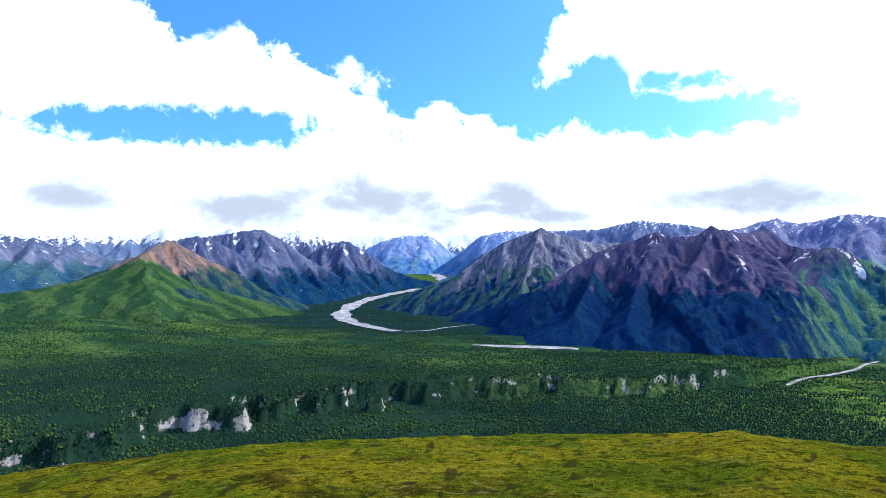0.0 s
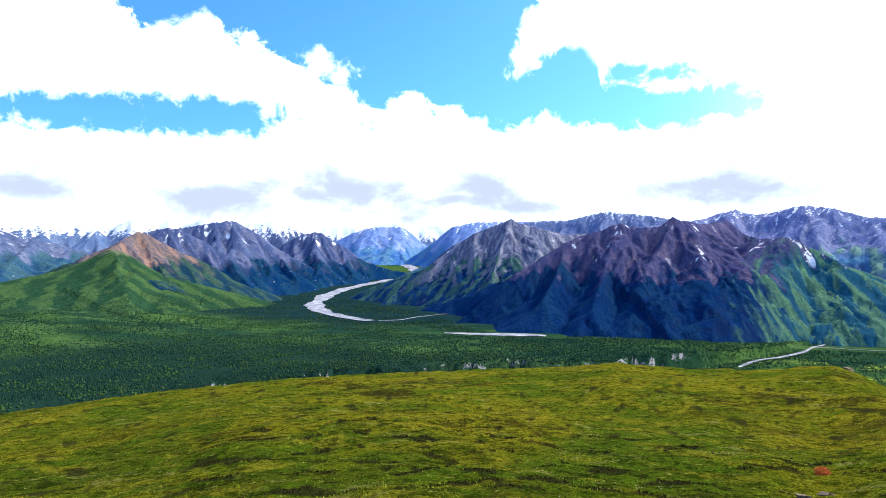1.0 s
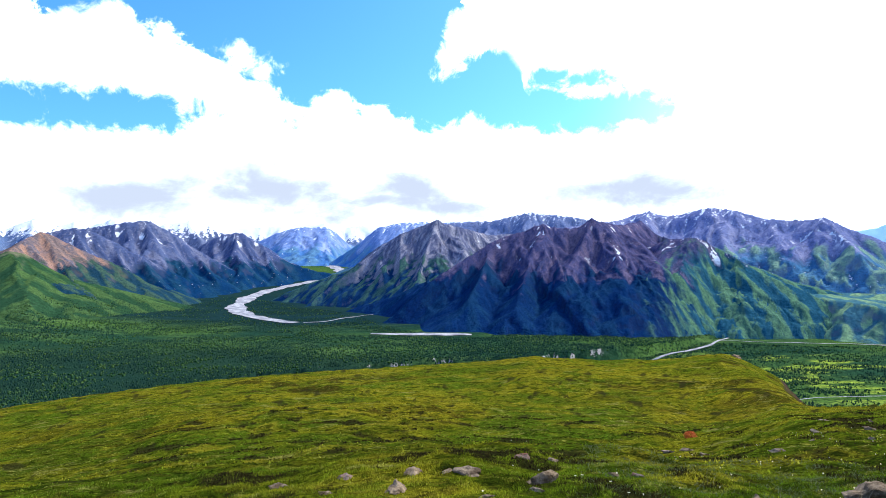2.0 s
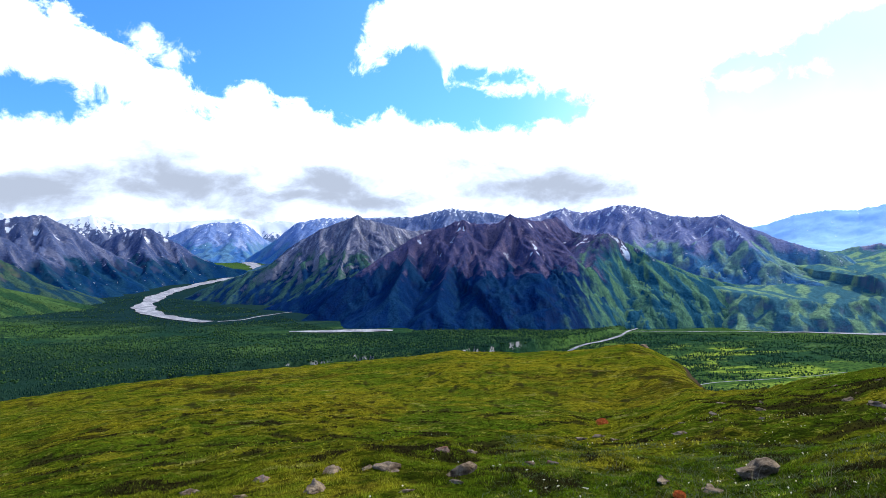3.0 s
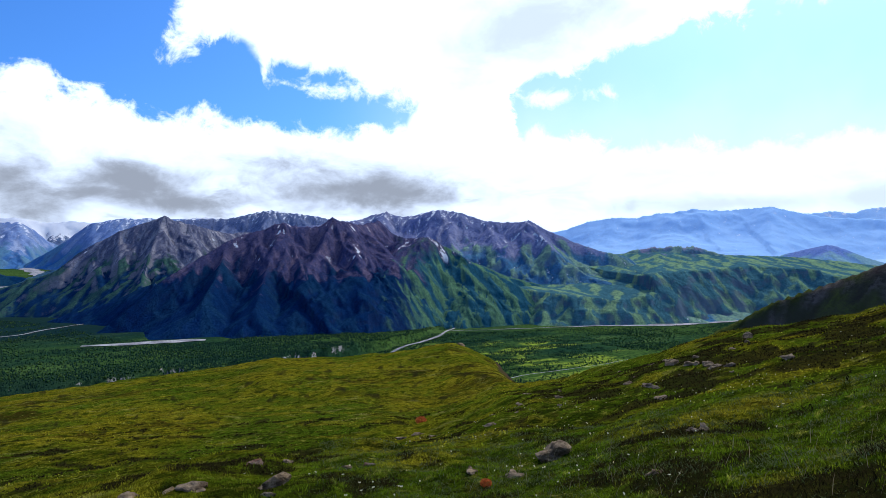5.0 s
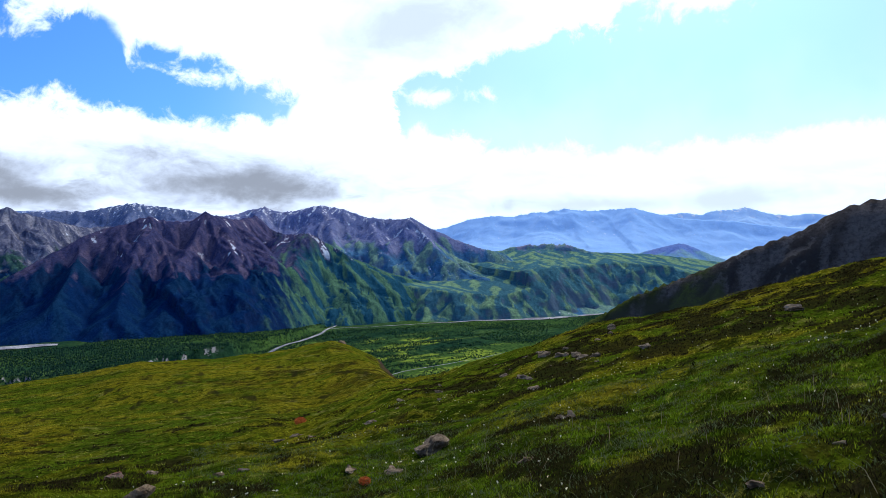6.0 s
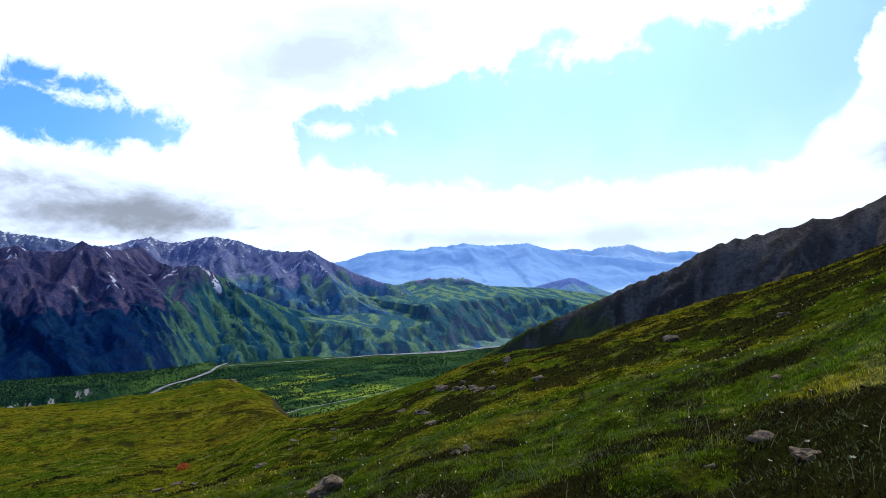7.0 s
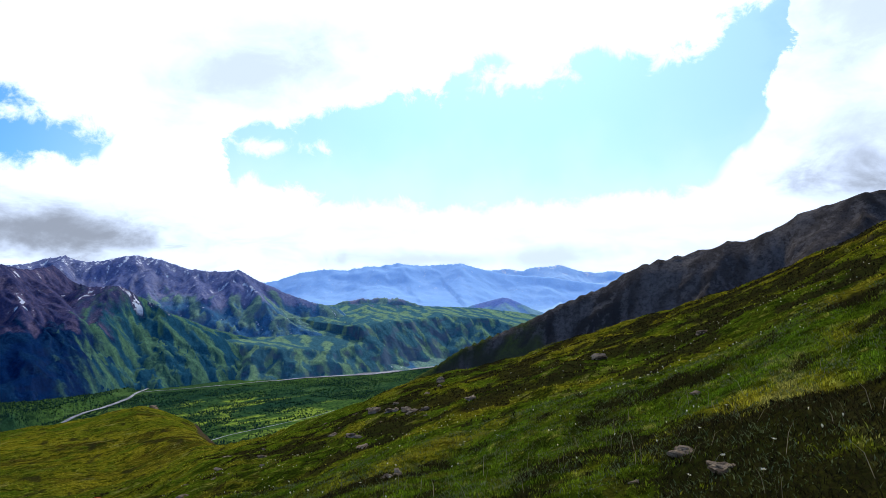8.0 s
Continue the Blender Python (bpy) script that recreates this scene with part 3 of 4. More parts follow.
    keep = up[:-1, :-1] & some[1:, 1:] & some[:-1, 1:] & some[1:, :-1] | up[1:, 1:] & some[:-1, :-1] & some[:-1, 1:] & some[1:, :-1]
    ob = tagged(sheet(name, gx, gy, high, [mat], None, keep, fields), label, "mountain")
    return ob, (x0, y0, cell, high)


# navy forest and dull rock: cloud shade and blue haze painted in
SHADEROCK = mountain_material("rock above forest, cloud shade in its colour", (0.082, 0.078, 0.160), (0.062, 0.067, 0.158), (0.18, 0.14, 0.20), (0.009, 0.031, 0.110), (0.014, 0.046, 0.115), -44, 24, 66, 0.02, 0.62, 0.0, crag=0.05, sward=(0.53, (0.034, 0.112, 0.165), (0.140, 0.260, 0.130), 0), snow_fields=False)
# rock and plants paled and blued in colour, in place of haze
DUSKY = mountain_material("snow-patched ridge tinted with haze", (0.22, 0.25, 0.44), (0.175, 0.205, 0.40), (0.36, 0.36, 0.49), (0.095, 0.22, 0.38), (0.28, 0.43, 0.28), 0, 22, 108, 0.014, 0.45, 0.40)
# navy of the forest: cloud shade and haze put into its colour
GREYROCK = mountain_material("grey scree and green slopes, haze and shade coloured", (0.125, 0.135, 0.210), (0.085, 0.10, 0.18), (0.37, 0.36, 0.40), (0.012, 0.042, 0.120), (0.070, 0.145, 0.105), -28, 24, 76, 0.02, 0.8, 0.0, crag=0.95, snow_fields=False)
# forest navy again for cloud shade, blue of the rock for haze
HAZEDROCK = mountain_material("grey rock above forest, haze and shade coloured", (0.095, 0.122, 0.235), (0.066, 0.090, 0.195), (0.20, 0.205, 0.28), (0.010, 0.040, 0.115), (0.018, 0.060, 0.115), -42, 20, 112, 0.016, 0.6, 0.25)
# grey rock of these two is tinted blue to imitate haze
SNOWROCK = mountain_material("snow-streaked grey rock with haze blue", (0.135, 0.165, 0.285), (0.10, 0.13, 0.24), (0.25, 0.265, 0.35), (0.040, 0.105, 0.190), (0.075, 0.150, 0.175), -20, 20, 82, 0.014, 0.5, 0.75)
BACKROCK = mountain_material("snow-dusted grey rock with haze blue", (0.155, 0.195, 0.345), (0.125, 0.165, 0.305), (0.27, 0.30, 0.42), (0.050, 0.120, 0.230), (0.085, 0.165, 0.230), 0, 20, 148, 0.014, 0.5, 0.5)
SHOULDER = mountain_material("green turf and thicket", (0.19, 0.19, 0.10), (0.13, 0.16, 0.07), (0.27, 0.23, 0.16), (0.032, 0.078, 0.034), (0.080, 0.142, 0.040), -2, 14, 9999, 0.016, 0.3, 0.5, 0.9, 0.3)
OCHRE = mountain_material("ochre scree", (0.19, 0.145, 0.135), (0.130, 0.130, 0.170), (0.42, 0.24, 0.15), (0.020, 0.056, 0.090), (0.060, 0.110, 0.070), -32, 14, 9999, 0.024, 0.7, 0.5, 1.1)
# far rock, here and in the next: blued in its base colour for haze
SNOWY = mountain_material("snowy far rock tinted with haze colour", (0.16, 0.22, 0.37), (0.12, 0.175, 0.32), (0.26, 0.32, 0.44), (0.09, 0.18, 0.31), (0.13, 0.23, 0.31), -40, 30, 92, 0.010, 0.5, 0.95, 1.0)
FARROCK = mountain_material("rock and scree tinted with haze colour", (0.20, 0.28, 0.51), (0.15, 0.225, 0.45), (0.35, 0.41, 0.55), (0.075, 0.175, 0.400), (0.130, 0.250, 0.370), 10, 30, 140, 0.010, 0.6, 0.4, 0.7)
# upland and knoll: turf and heath colours lightened and blued as haze
GREEN = mountain_material("green upland turf paled with haze colour", (0.20, 0.24, 0.36), (0.165, 0.215, 0.37), (0.22, 0.24, 0.31), (0.080, 0.190, 0.225), (0.27, 0.42, 0.20), 10, 22, 9999, 0.012, 0.5, 0.5, 0.9, 0.6)
KNOLL = mountain_material("brown heath and turf with haze colour", (0.33, 0.29, 0.38), (0.25, 0.25, 0.38), (0.42, 0.37, 0.42), (0.14, 0.26, 0.34), (0.29, 0.42, 0.30), 0, 12, 9999, 0.014, 0.5, 0.5, 0.8)
# this hill and both far ranges: distance haze painted on as plain blue
HAZEHILL = mountain_material("hill in haze blue", (0.17, 0.27, 0.62), (0.22, 0.30, 0.60), (0.30, 0.36, 0.60), (0.22, 0.38, 0.60), (0.30, 0.47, 0.50), -30, 14, 9999, 0.012, 0.4, 0.4, 0.6)
HAZY = mountain_material("far range in haze blue", (0.38, 0.58, 0.88), (0.36, 0.56, 0.87), (0.41, 0.60, 0.88), (0.38, 0.58, 0.87), (0.40, 0.60, 0.87), -60, 30, 300, 0.006, 0.5, 0.4, 0.15, 0.05)
HAZYSNOW = mountain_material("farthest range in haze blue with snow", (0.47, 0.66, 0.90), (0.45, 0.64, 0.89), (0.50, 0.67, 0.90), (0.45, 0.64, 0.89), (0.47, 0.66, 0.89), -60, 30, 270, 0.006, 0.5, 0.8, 0.15, 0.05)
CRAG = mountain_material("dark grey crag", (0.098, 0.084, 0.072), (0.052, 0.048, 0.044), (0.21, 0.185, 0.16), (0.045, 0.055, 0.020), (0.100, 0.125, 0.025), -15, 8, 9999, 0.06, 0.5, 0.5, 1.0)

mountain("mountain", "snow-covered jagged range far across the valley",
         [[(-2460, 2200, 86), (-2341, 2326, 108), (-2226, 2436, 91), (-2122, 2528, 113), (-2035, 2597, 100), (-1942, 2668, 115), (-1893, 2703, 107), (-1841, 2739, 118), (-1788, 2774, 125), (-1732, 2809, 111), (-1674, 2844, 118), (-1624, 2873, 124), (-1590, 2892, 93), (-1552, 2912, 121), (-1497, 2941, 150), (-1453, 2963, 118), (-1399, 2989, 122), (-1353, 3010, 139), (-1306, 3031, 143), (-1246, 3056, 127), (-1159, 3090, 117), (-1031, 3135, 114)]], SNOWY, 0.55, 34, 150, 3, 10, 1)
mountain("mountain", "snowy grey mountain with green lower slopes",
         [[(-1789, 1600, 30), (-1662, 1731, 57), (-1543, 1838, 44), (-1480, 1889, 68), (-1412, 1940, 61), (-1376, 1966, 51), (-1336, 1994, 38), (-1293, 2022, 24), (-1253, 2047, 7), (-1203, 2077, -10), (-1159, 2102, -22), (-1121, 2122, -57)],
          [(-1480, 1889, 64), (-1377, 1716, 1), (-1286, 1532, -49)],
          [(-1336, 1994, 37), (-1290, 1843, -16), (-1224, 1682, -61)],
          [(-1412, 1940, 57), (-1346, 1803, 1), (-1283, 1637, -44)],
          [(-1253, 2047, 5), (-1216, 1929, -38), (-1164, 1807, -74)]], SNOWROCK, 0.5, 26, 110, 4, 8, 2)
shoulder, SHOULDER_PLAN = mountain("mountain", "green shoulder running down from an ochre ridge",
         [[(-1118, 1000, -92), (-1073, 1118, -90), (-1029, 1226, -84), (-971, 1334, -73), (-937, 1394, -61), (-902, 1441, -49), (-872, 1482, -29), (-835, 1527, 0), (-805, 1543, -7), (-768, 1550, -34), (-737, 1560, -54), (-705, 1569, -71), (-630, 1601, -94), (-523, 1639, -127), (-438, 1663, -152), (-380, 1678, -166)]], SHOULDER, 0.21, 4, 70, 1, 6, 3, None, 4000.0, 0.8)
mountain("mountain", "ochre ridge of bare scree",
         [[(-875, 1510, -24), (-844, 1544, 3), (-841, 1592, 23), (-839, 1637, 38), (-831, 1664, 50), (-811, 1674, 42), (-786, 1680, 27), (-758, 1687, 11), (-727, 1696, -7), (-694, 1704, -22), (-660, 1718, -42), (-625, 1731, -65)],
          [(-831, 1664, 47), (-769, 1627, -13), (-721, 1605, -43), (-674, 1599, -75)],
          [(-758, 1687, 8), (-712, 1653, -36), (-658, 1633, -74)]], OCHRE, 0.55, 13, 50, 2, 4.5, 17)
mountain("mountain", "sharp grey mountain with bare scree, tinted haze blue",
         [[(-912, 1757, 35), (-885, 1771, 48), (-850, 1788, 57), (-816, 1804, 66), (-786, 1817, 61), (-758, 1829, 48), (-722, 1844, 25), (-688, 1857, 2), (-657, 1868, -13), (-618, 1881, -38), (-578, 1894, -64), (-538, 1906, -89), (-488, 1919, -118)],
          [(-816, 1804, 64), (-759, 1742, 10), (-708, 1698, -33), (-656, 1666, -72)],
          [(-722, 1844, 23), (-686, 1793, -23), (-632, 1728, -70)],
          [(-657, 1868, -15), (-611, 1809, -61), (-563, 1762, -96)]], HAZEDROCK, 0.62, 26, 70, 3, 5, 4)
mountain("mountain", "grey mountain above the river bend, tinted haze blue",
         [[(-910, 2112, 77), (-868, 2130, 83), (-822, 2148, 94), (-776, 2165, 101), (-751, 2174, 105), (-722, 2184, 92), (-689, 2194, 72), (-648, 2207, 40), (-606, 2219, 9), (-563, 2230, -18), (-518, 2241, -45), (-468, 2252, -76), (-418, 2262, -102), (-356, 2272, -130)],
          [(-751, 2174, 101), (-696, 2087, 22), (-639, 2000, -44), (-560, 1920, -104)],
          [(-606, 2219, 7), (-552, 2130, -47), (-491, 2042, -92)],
          [(-689, 2194, 68), (-643, 2125, 3), (-573, 2031, -63)]], HAZEDROCK, 0.62, 28, 75, 3, 5.5, 18)
mountain("mountain", "snow-streaked peak behind the haze-tinted mountains",
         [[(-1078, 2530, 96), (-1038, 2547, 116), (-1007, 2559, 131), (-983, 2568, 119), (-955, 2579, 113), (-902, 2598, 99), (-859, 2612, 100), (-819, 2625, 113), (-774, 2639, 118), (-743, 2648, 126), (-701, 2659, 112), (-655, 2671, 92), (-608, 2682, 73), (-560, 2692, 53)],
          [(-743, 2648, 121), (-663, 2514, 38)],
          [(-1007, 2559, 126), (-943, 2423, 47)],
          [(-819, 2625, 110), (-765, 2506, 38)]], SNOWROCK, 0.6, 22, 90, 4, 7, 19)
mountain("mountain", "grey mountain sloping to the river, tinted haze blue",
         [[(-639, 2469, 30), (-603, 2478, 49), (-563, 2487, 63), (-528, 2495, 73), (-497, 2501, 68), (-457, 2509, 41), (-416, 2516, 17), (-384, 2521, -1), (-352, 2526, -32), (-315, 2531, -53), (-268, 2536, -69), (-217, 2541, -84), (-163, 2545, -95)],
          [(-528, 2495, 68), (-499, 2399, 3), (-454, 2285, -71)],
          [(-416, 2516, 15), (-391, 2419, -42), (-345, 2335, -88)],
          [(-603, 2478, 47), (-583, 2380, -19), (-535, 2268, -81)]], HAZEDROCK, 0.62, 28, 75, 3, 5.5, 5)
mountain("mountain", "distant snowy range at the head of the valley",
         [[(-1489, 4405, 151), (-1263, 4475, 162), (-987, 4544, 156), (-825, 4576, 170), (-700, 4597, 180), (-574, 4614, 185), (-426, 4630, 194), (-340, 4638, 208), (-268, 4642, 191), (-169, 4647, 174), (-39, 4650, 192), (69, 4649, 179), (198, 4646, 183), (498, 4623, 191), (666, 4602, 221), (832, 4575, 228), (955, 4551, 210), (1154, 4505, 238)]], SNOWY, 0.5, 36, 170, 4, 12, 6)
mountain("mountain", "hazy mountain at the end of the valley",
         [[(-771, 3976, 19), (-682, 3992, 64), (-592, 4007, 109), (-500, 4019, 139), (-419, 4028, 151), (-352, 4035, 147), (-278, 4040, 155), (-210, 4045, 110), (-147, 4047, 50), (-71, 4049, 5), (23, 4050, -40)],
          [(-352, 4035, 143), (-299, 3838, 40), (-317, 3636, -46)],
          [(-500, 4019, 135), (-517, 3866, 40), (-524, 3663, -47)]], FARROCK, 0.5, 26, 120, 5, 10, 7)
mountain("mountain", "long slope beside the river valley, coloured haze blue",
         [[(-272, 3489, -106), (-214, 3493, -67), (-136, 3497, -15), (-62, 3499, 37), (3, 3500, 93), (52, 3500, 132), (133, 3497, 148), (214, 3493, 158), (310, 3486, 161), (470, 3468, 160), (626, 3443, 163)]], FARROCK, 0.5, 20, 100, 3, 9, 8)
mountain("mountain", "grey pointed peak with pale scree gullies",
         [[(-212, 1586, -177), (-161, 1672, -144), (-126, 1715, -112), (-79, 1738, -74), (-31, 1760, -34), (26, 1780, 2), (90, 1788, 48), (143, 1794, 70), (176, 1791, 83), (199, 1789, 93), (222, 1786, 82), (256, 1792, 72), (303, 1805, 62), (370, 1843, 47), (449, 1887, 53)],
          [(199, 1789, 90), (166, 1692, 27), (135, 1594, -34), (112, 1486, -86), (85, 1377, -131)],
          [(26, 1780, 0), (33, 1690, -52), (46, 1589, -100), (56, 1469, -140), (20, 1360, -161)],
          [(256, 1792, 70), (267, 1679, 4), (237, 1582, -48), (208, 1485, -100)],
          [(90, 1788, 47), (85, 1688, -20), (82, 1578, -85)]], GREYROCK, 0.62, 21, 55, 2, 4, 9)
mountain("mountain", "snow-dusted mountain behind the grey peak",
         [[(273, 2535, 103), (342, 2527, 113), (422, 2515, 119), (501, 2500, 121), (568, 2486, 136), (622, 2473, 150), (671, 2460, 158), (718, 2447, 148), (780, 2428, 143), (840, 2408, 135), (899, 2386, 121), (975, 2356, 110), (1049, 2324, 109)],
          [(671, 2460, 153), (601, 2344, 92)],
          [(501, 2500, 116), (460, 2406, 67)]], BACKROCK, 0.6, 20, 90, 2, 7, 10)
mountain("mountain", "massive mountain with red-brown gullies, cloud shade in its colours",
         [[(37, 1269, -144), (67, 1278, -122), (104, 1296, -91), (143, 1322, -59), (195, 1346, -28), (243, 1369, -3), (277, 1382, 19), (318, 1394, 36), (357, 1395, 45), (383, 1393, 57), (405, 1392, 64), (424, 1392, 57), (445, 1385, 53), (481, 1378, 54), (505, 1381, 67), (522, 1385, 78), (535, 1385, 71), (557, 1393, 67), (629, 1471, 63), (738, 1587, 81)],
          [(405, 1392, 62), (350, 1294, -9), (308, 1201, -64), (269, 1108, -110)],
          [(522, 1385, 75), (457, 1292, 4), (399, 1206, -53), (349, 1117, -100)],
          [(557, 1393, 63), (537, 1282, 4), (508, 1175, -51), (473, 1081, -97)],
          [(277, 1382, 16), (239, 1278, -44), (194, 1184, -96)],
          [(631, 1427, 37), (610, 1249, -25), (587, 1137, -76), (558, 1062, -110)]], SHADEROCK, 0.58, 20, 60, 2, 3.6, 11, ([-20, 0, 8, 20, 24, 26, 29, 31, 33, 36, 40], [1300, 1120, 1055, 1060, 1085, 1130, 1220, 1290, 1300, 1330, 1400]))
mountain("mountain", "mound with green flanks beside the massif, cloud shade in its colours",
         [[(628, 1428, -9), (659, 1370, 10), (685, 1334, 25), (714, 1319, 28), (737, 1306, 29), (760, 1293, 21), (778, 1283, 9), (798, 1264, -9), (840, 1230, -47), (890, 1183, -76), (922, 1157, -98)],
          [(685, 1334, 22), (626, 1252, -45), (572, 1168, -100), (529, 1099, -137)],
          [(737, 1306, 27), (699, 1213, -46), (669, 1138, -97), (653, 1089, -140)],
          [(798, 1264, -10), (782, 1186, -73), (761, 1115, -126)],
          [(840, 1230, -48), (843, 1142, -100), (834, 1087, -135)]], SHADEROCK, 0.50, 10, 55, 2, 3.8, 21, ([-20, 0, 8, 20, 24, 26, 29, 31, 33, 36, 40], [1300, 1120, 1055, 1060, 1085, 1130, 1220, 1290, 1300, 1330, 1400]))
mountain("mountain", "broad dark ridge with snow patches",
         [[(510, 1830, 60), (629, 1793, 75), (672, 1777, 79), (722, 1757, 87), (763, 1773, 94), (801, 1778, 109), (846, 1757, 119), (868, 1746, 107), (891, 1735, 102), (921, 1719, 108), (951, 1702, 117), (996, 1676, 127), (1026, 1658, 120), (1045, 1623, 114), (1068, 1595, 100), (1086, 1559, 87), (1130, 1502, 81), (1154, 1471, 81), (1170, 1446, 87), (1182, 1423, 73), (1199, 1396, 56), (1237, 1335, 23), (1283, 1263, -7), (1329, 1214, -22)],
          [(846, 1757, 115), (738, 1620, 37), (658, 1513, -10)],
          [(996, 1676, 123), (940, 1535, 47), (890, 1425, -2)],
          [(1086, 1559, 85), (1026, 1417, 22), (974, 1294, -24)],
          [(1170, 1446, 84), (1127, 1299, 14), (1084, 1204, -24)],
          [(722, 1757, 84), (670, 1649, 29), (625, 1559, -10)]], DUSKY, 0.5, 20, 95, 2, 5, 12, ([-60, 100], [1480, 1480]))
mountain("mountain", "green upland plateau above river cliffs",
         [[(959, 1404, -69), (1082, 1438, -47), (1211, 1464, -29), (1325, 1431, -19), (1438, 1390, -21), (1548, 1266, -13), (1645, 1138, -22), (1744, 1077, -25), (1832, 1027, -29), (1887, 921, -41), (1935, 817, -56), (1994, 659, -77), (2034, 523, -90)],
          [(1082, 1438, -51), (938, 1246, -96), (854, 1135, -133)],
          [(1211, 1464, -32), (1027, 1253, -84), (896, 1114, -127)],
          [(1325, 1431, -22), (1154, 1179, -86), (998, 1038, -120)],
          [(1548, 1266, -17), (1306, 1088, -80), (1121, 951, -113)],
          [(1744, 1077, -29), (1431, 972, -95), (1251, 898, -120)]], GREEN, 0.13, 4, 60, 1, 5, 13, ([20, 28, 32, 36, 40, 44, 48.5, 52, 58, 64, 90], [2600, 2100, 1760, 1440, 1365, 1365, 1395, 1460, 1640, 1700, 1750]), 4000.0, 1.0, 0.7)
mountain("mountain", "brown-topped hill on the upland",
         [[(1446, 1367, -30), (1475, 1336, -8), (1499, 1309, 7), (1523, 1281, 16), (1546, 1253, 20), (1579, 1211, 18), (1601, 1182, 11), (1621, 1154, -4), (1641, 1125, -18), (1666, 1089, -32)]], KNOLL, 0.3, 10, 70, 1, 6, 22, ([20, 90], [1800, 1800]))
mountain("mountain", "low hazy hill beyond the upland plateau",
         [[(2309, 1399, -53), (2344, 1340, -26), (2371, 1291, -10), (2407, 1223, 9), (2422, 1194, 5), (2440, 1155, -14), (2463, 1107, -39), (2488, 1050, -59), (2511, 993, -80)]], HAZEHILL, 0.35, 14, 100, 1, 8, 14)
mountain("mountain", "far range coloured pale blue for sunlit haze",
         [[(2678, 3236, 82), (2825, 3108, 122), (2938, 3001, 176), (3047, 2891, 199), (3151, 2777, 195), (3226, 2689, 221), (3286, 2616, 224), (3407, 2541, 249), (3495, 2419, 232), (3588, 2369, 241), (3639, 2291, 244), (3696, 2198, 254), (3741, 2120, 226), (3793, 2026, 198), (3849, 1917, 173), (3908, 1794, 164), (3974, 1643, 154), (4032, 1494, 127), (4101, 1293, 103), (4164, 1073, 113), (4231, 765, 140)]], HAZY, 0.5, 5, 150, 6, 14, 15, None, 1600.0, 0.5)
mountain("mountain", "snow-tipped farthest range coloured haze blue",
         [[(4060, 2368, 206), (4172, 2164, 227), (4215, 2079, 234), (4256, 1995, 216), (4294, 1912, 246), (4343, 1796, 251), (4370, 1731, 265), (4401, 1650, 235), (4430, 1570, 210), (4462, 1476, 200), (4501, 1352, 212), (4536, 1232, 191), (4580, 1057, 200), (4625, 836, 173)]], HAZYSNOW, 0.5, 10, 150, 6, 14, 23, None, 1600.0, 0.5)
mountain("mountain", "dark rocky ridge rising beside the grassy slope",
         [[(189, 182, -57), (198, 172, -48), (208, 159, -38), (218, 145, -27), (227, 131, -17), (234, 118, -11), (240, 106, -5), (243, 97, 0), (249, 81, 7), (252, 73, 12), (254, 64, 17), (257, 51, 20), (259, 39, 23), (261, 25, 26), (261, 18, 29), (262, 13, 32), (262, 9, 35), (262, 2, 37), (262, -6, 39), (262, -12, 41), (261, -18, 40), (260, -29, 42), (240, -90, 62), (200, -150, 50)]], CRAG, 0.70, 7, 30, 0.5, 1.5, 16)


# ---- rivers ----
def river(name, label, line, wide, lift=1.2):
    """A flat gravel bed along a bending line; wide: its width at each point."""
    p = np.array(line, float)
    run = np.concatenate([[0], np.cumsum(np.hypot(*np.diff(p, axis=0).T))])
    s = np.arange(0, run[-1], 4.0)
    ker = np.ones(15) / 15

    def soft(v):
        v = np.interp(s, run, v)
        return np.convolve(np.pad(v, 7, mode="edge"), ker, "valid")
    cx, cy = soft(p[:, 0]), soft(p[:, 1])
    tx, ty = np.gradient(cx), np.gradient(cy)
    n = np.hypot(tx, ty)
    nx, ny = -ty / n, tx / n
    w = np.interp(s, run, wide) * 0.5
    left = w * (1 + 0.55 * rough_noise(s / 110, 0 * s, 3, 301))
    right = w * (1 + 0.55 * rough_noise(s / 110, 0 * s + 9, 3, 307))
    f = np.linspace(0, 1, 7)[None]
    off = -right[:, None] * (1 - f) + left[:, None] * f
    x, y = cx[:, None] + nx[:, None] * off, cy[:, None] + ny[:, None] * off
    return tagged(sheet(name, x, y, ground_height(x, y) + lift, [GRAVEL]), label, "river", kind="structure")


river("water", "braided grey river of gravel bars and silty water", [(-230, 3500), (-160, 3200), (-124, 2932), (-141, 2637), (-282, 2265), (-355, 1961), (-354, 1678), (-311, 1505), (-229, 1365), (-142, 1277)], [60, 60, 60, 48, 42, 42, 44, 42, 34, 20], 1.4)
river("water", "narrow side channel of grey water", [(-142, 1277), (-93, 1287), (-17, 1401), (30, 1440)], [8, 6, 5, 4])
river("water", "pale gravel bar beside still water", [(-5, 1100), (62, 1089), (127, 1076), (190, 1057)], [14, 30, 30, 10])
river("water", "pale river channel below the bluffs", [(430, 890), (471, 936), (533, 968), (601, 1018), (640, 1061), (700, 1110)], [5, 7, 8, 7, 5, 4])
river("water", "grey river along the foot of the plateau", [(638, 1066), (757, 1036), (839, 1009), (940, 983), (1038, 927), (1136, 903), (1230, 883), (1392, 862), (1600, 800)], [2, 3, 4, 8, 20, 45, 52, 50, 50])
river("water", "thin dark river in the near valley", [(380, 600), (417, 624), (519, 642), (581, 645), (632, 644), (747, 654)], [1.2, 1.4, 1.6, 1.4, 1.0, 0.8])


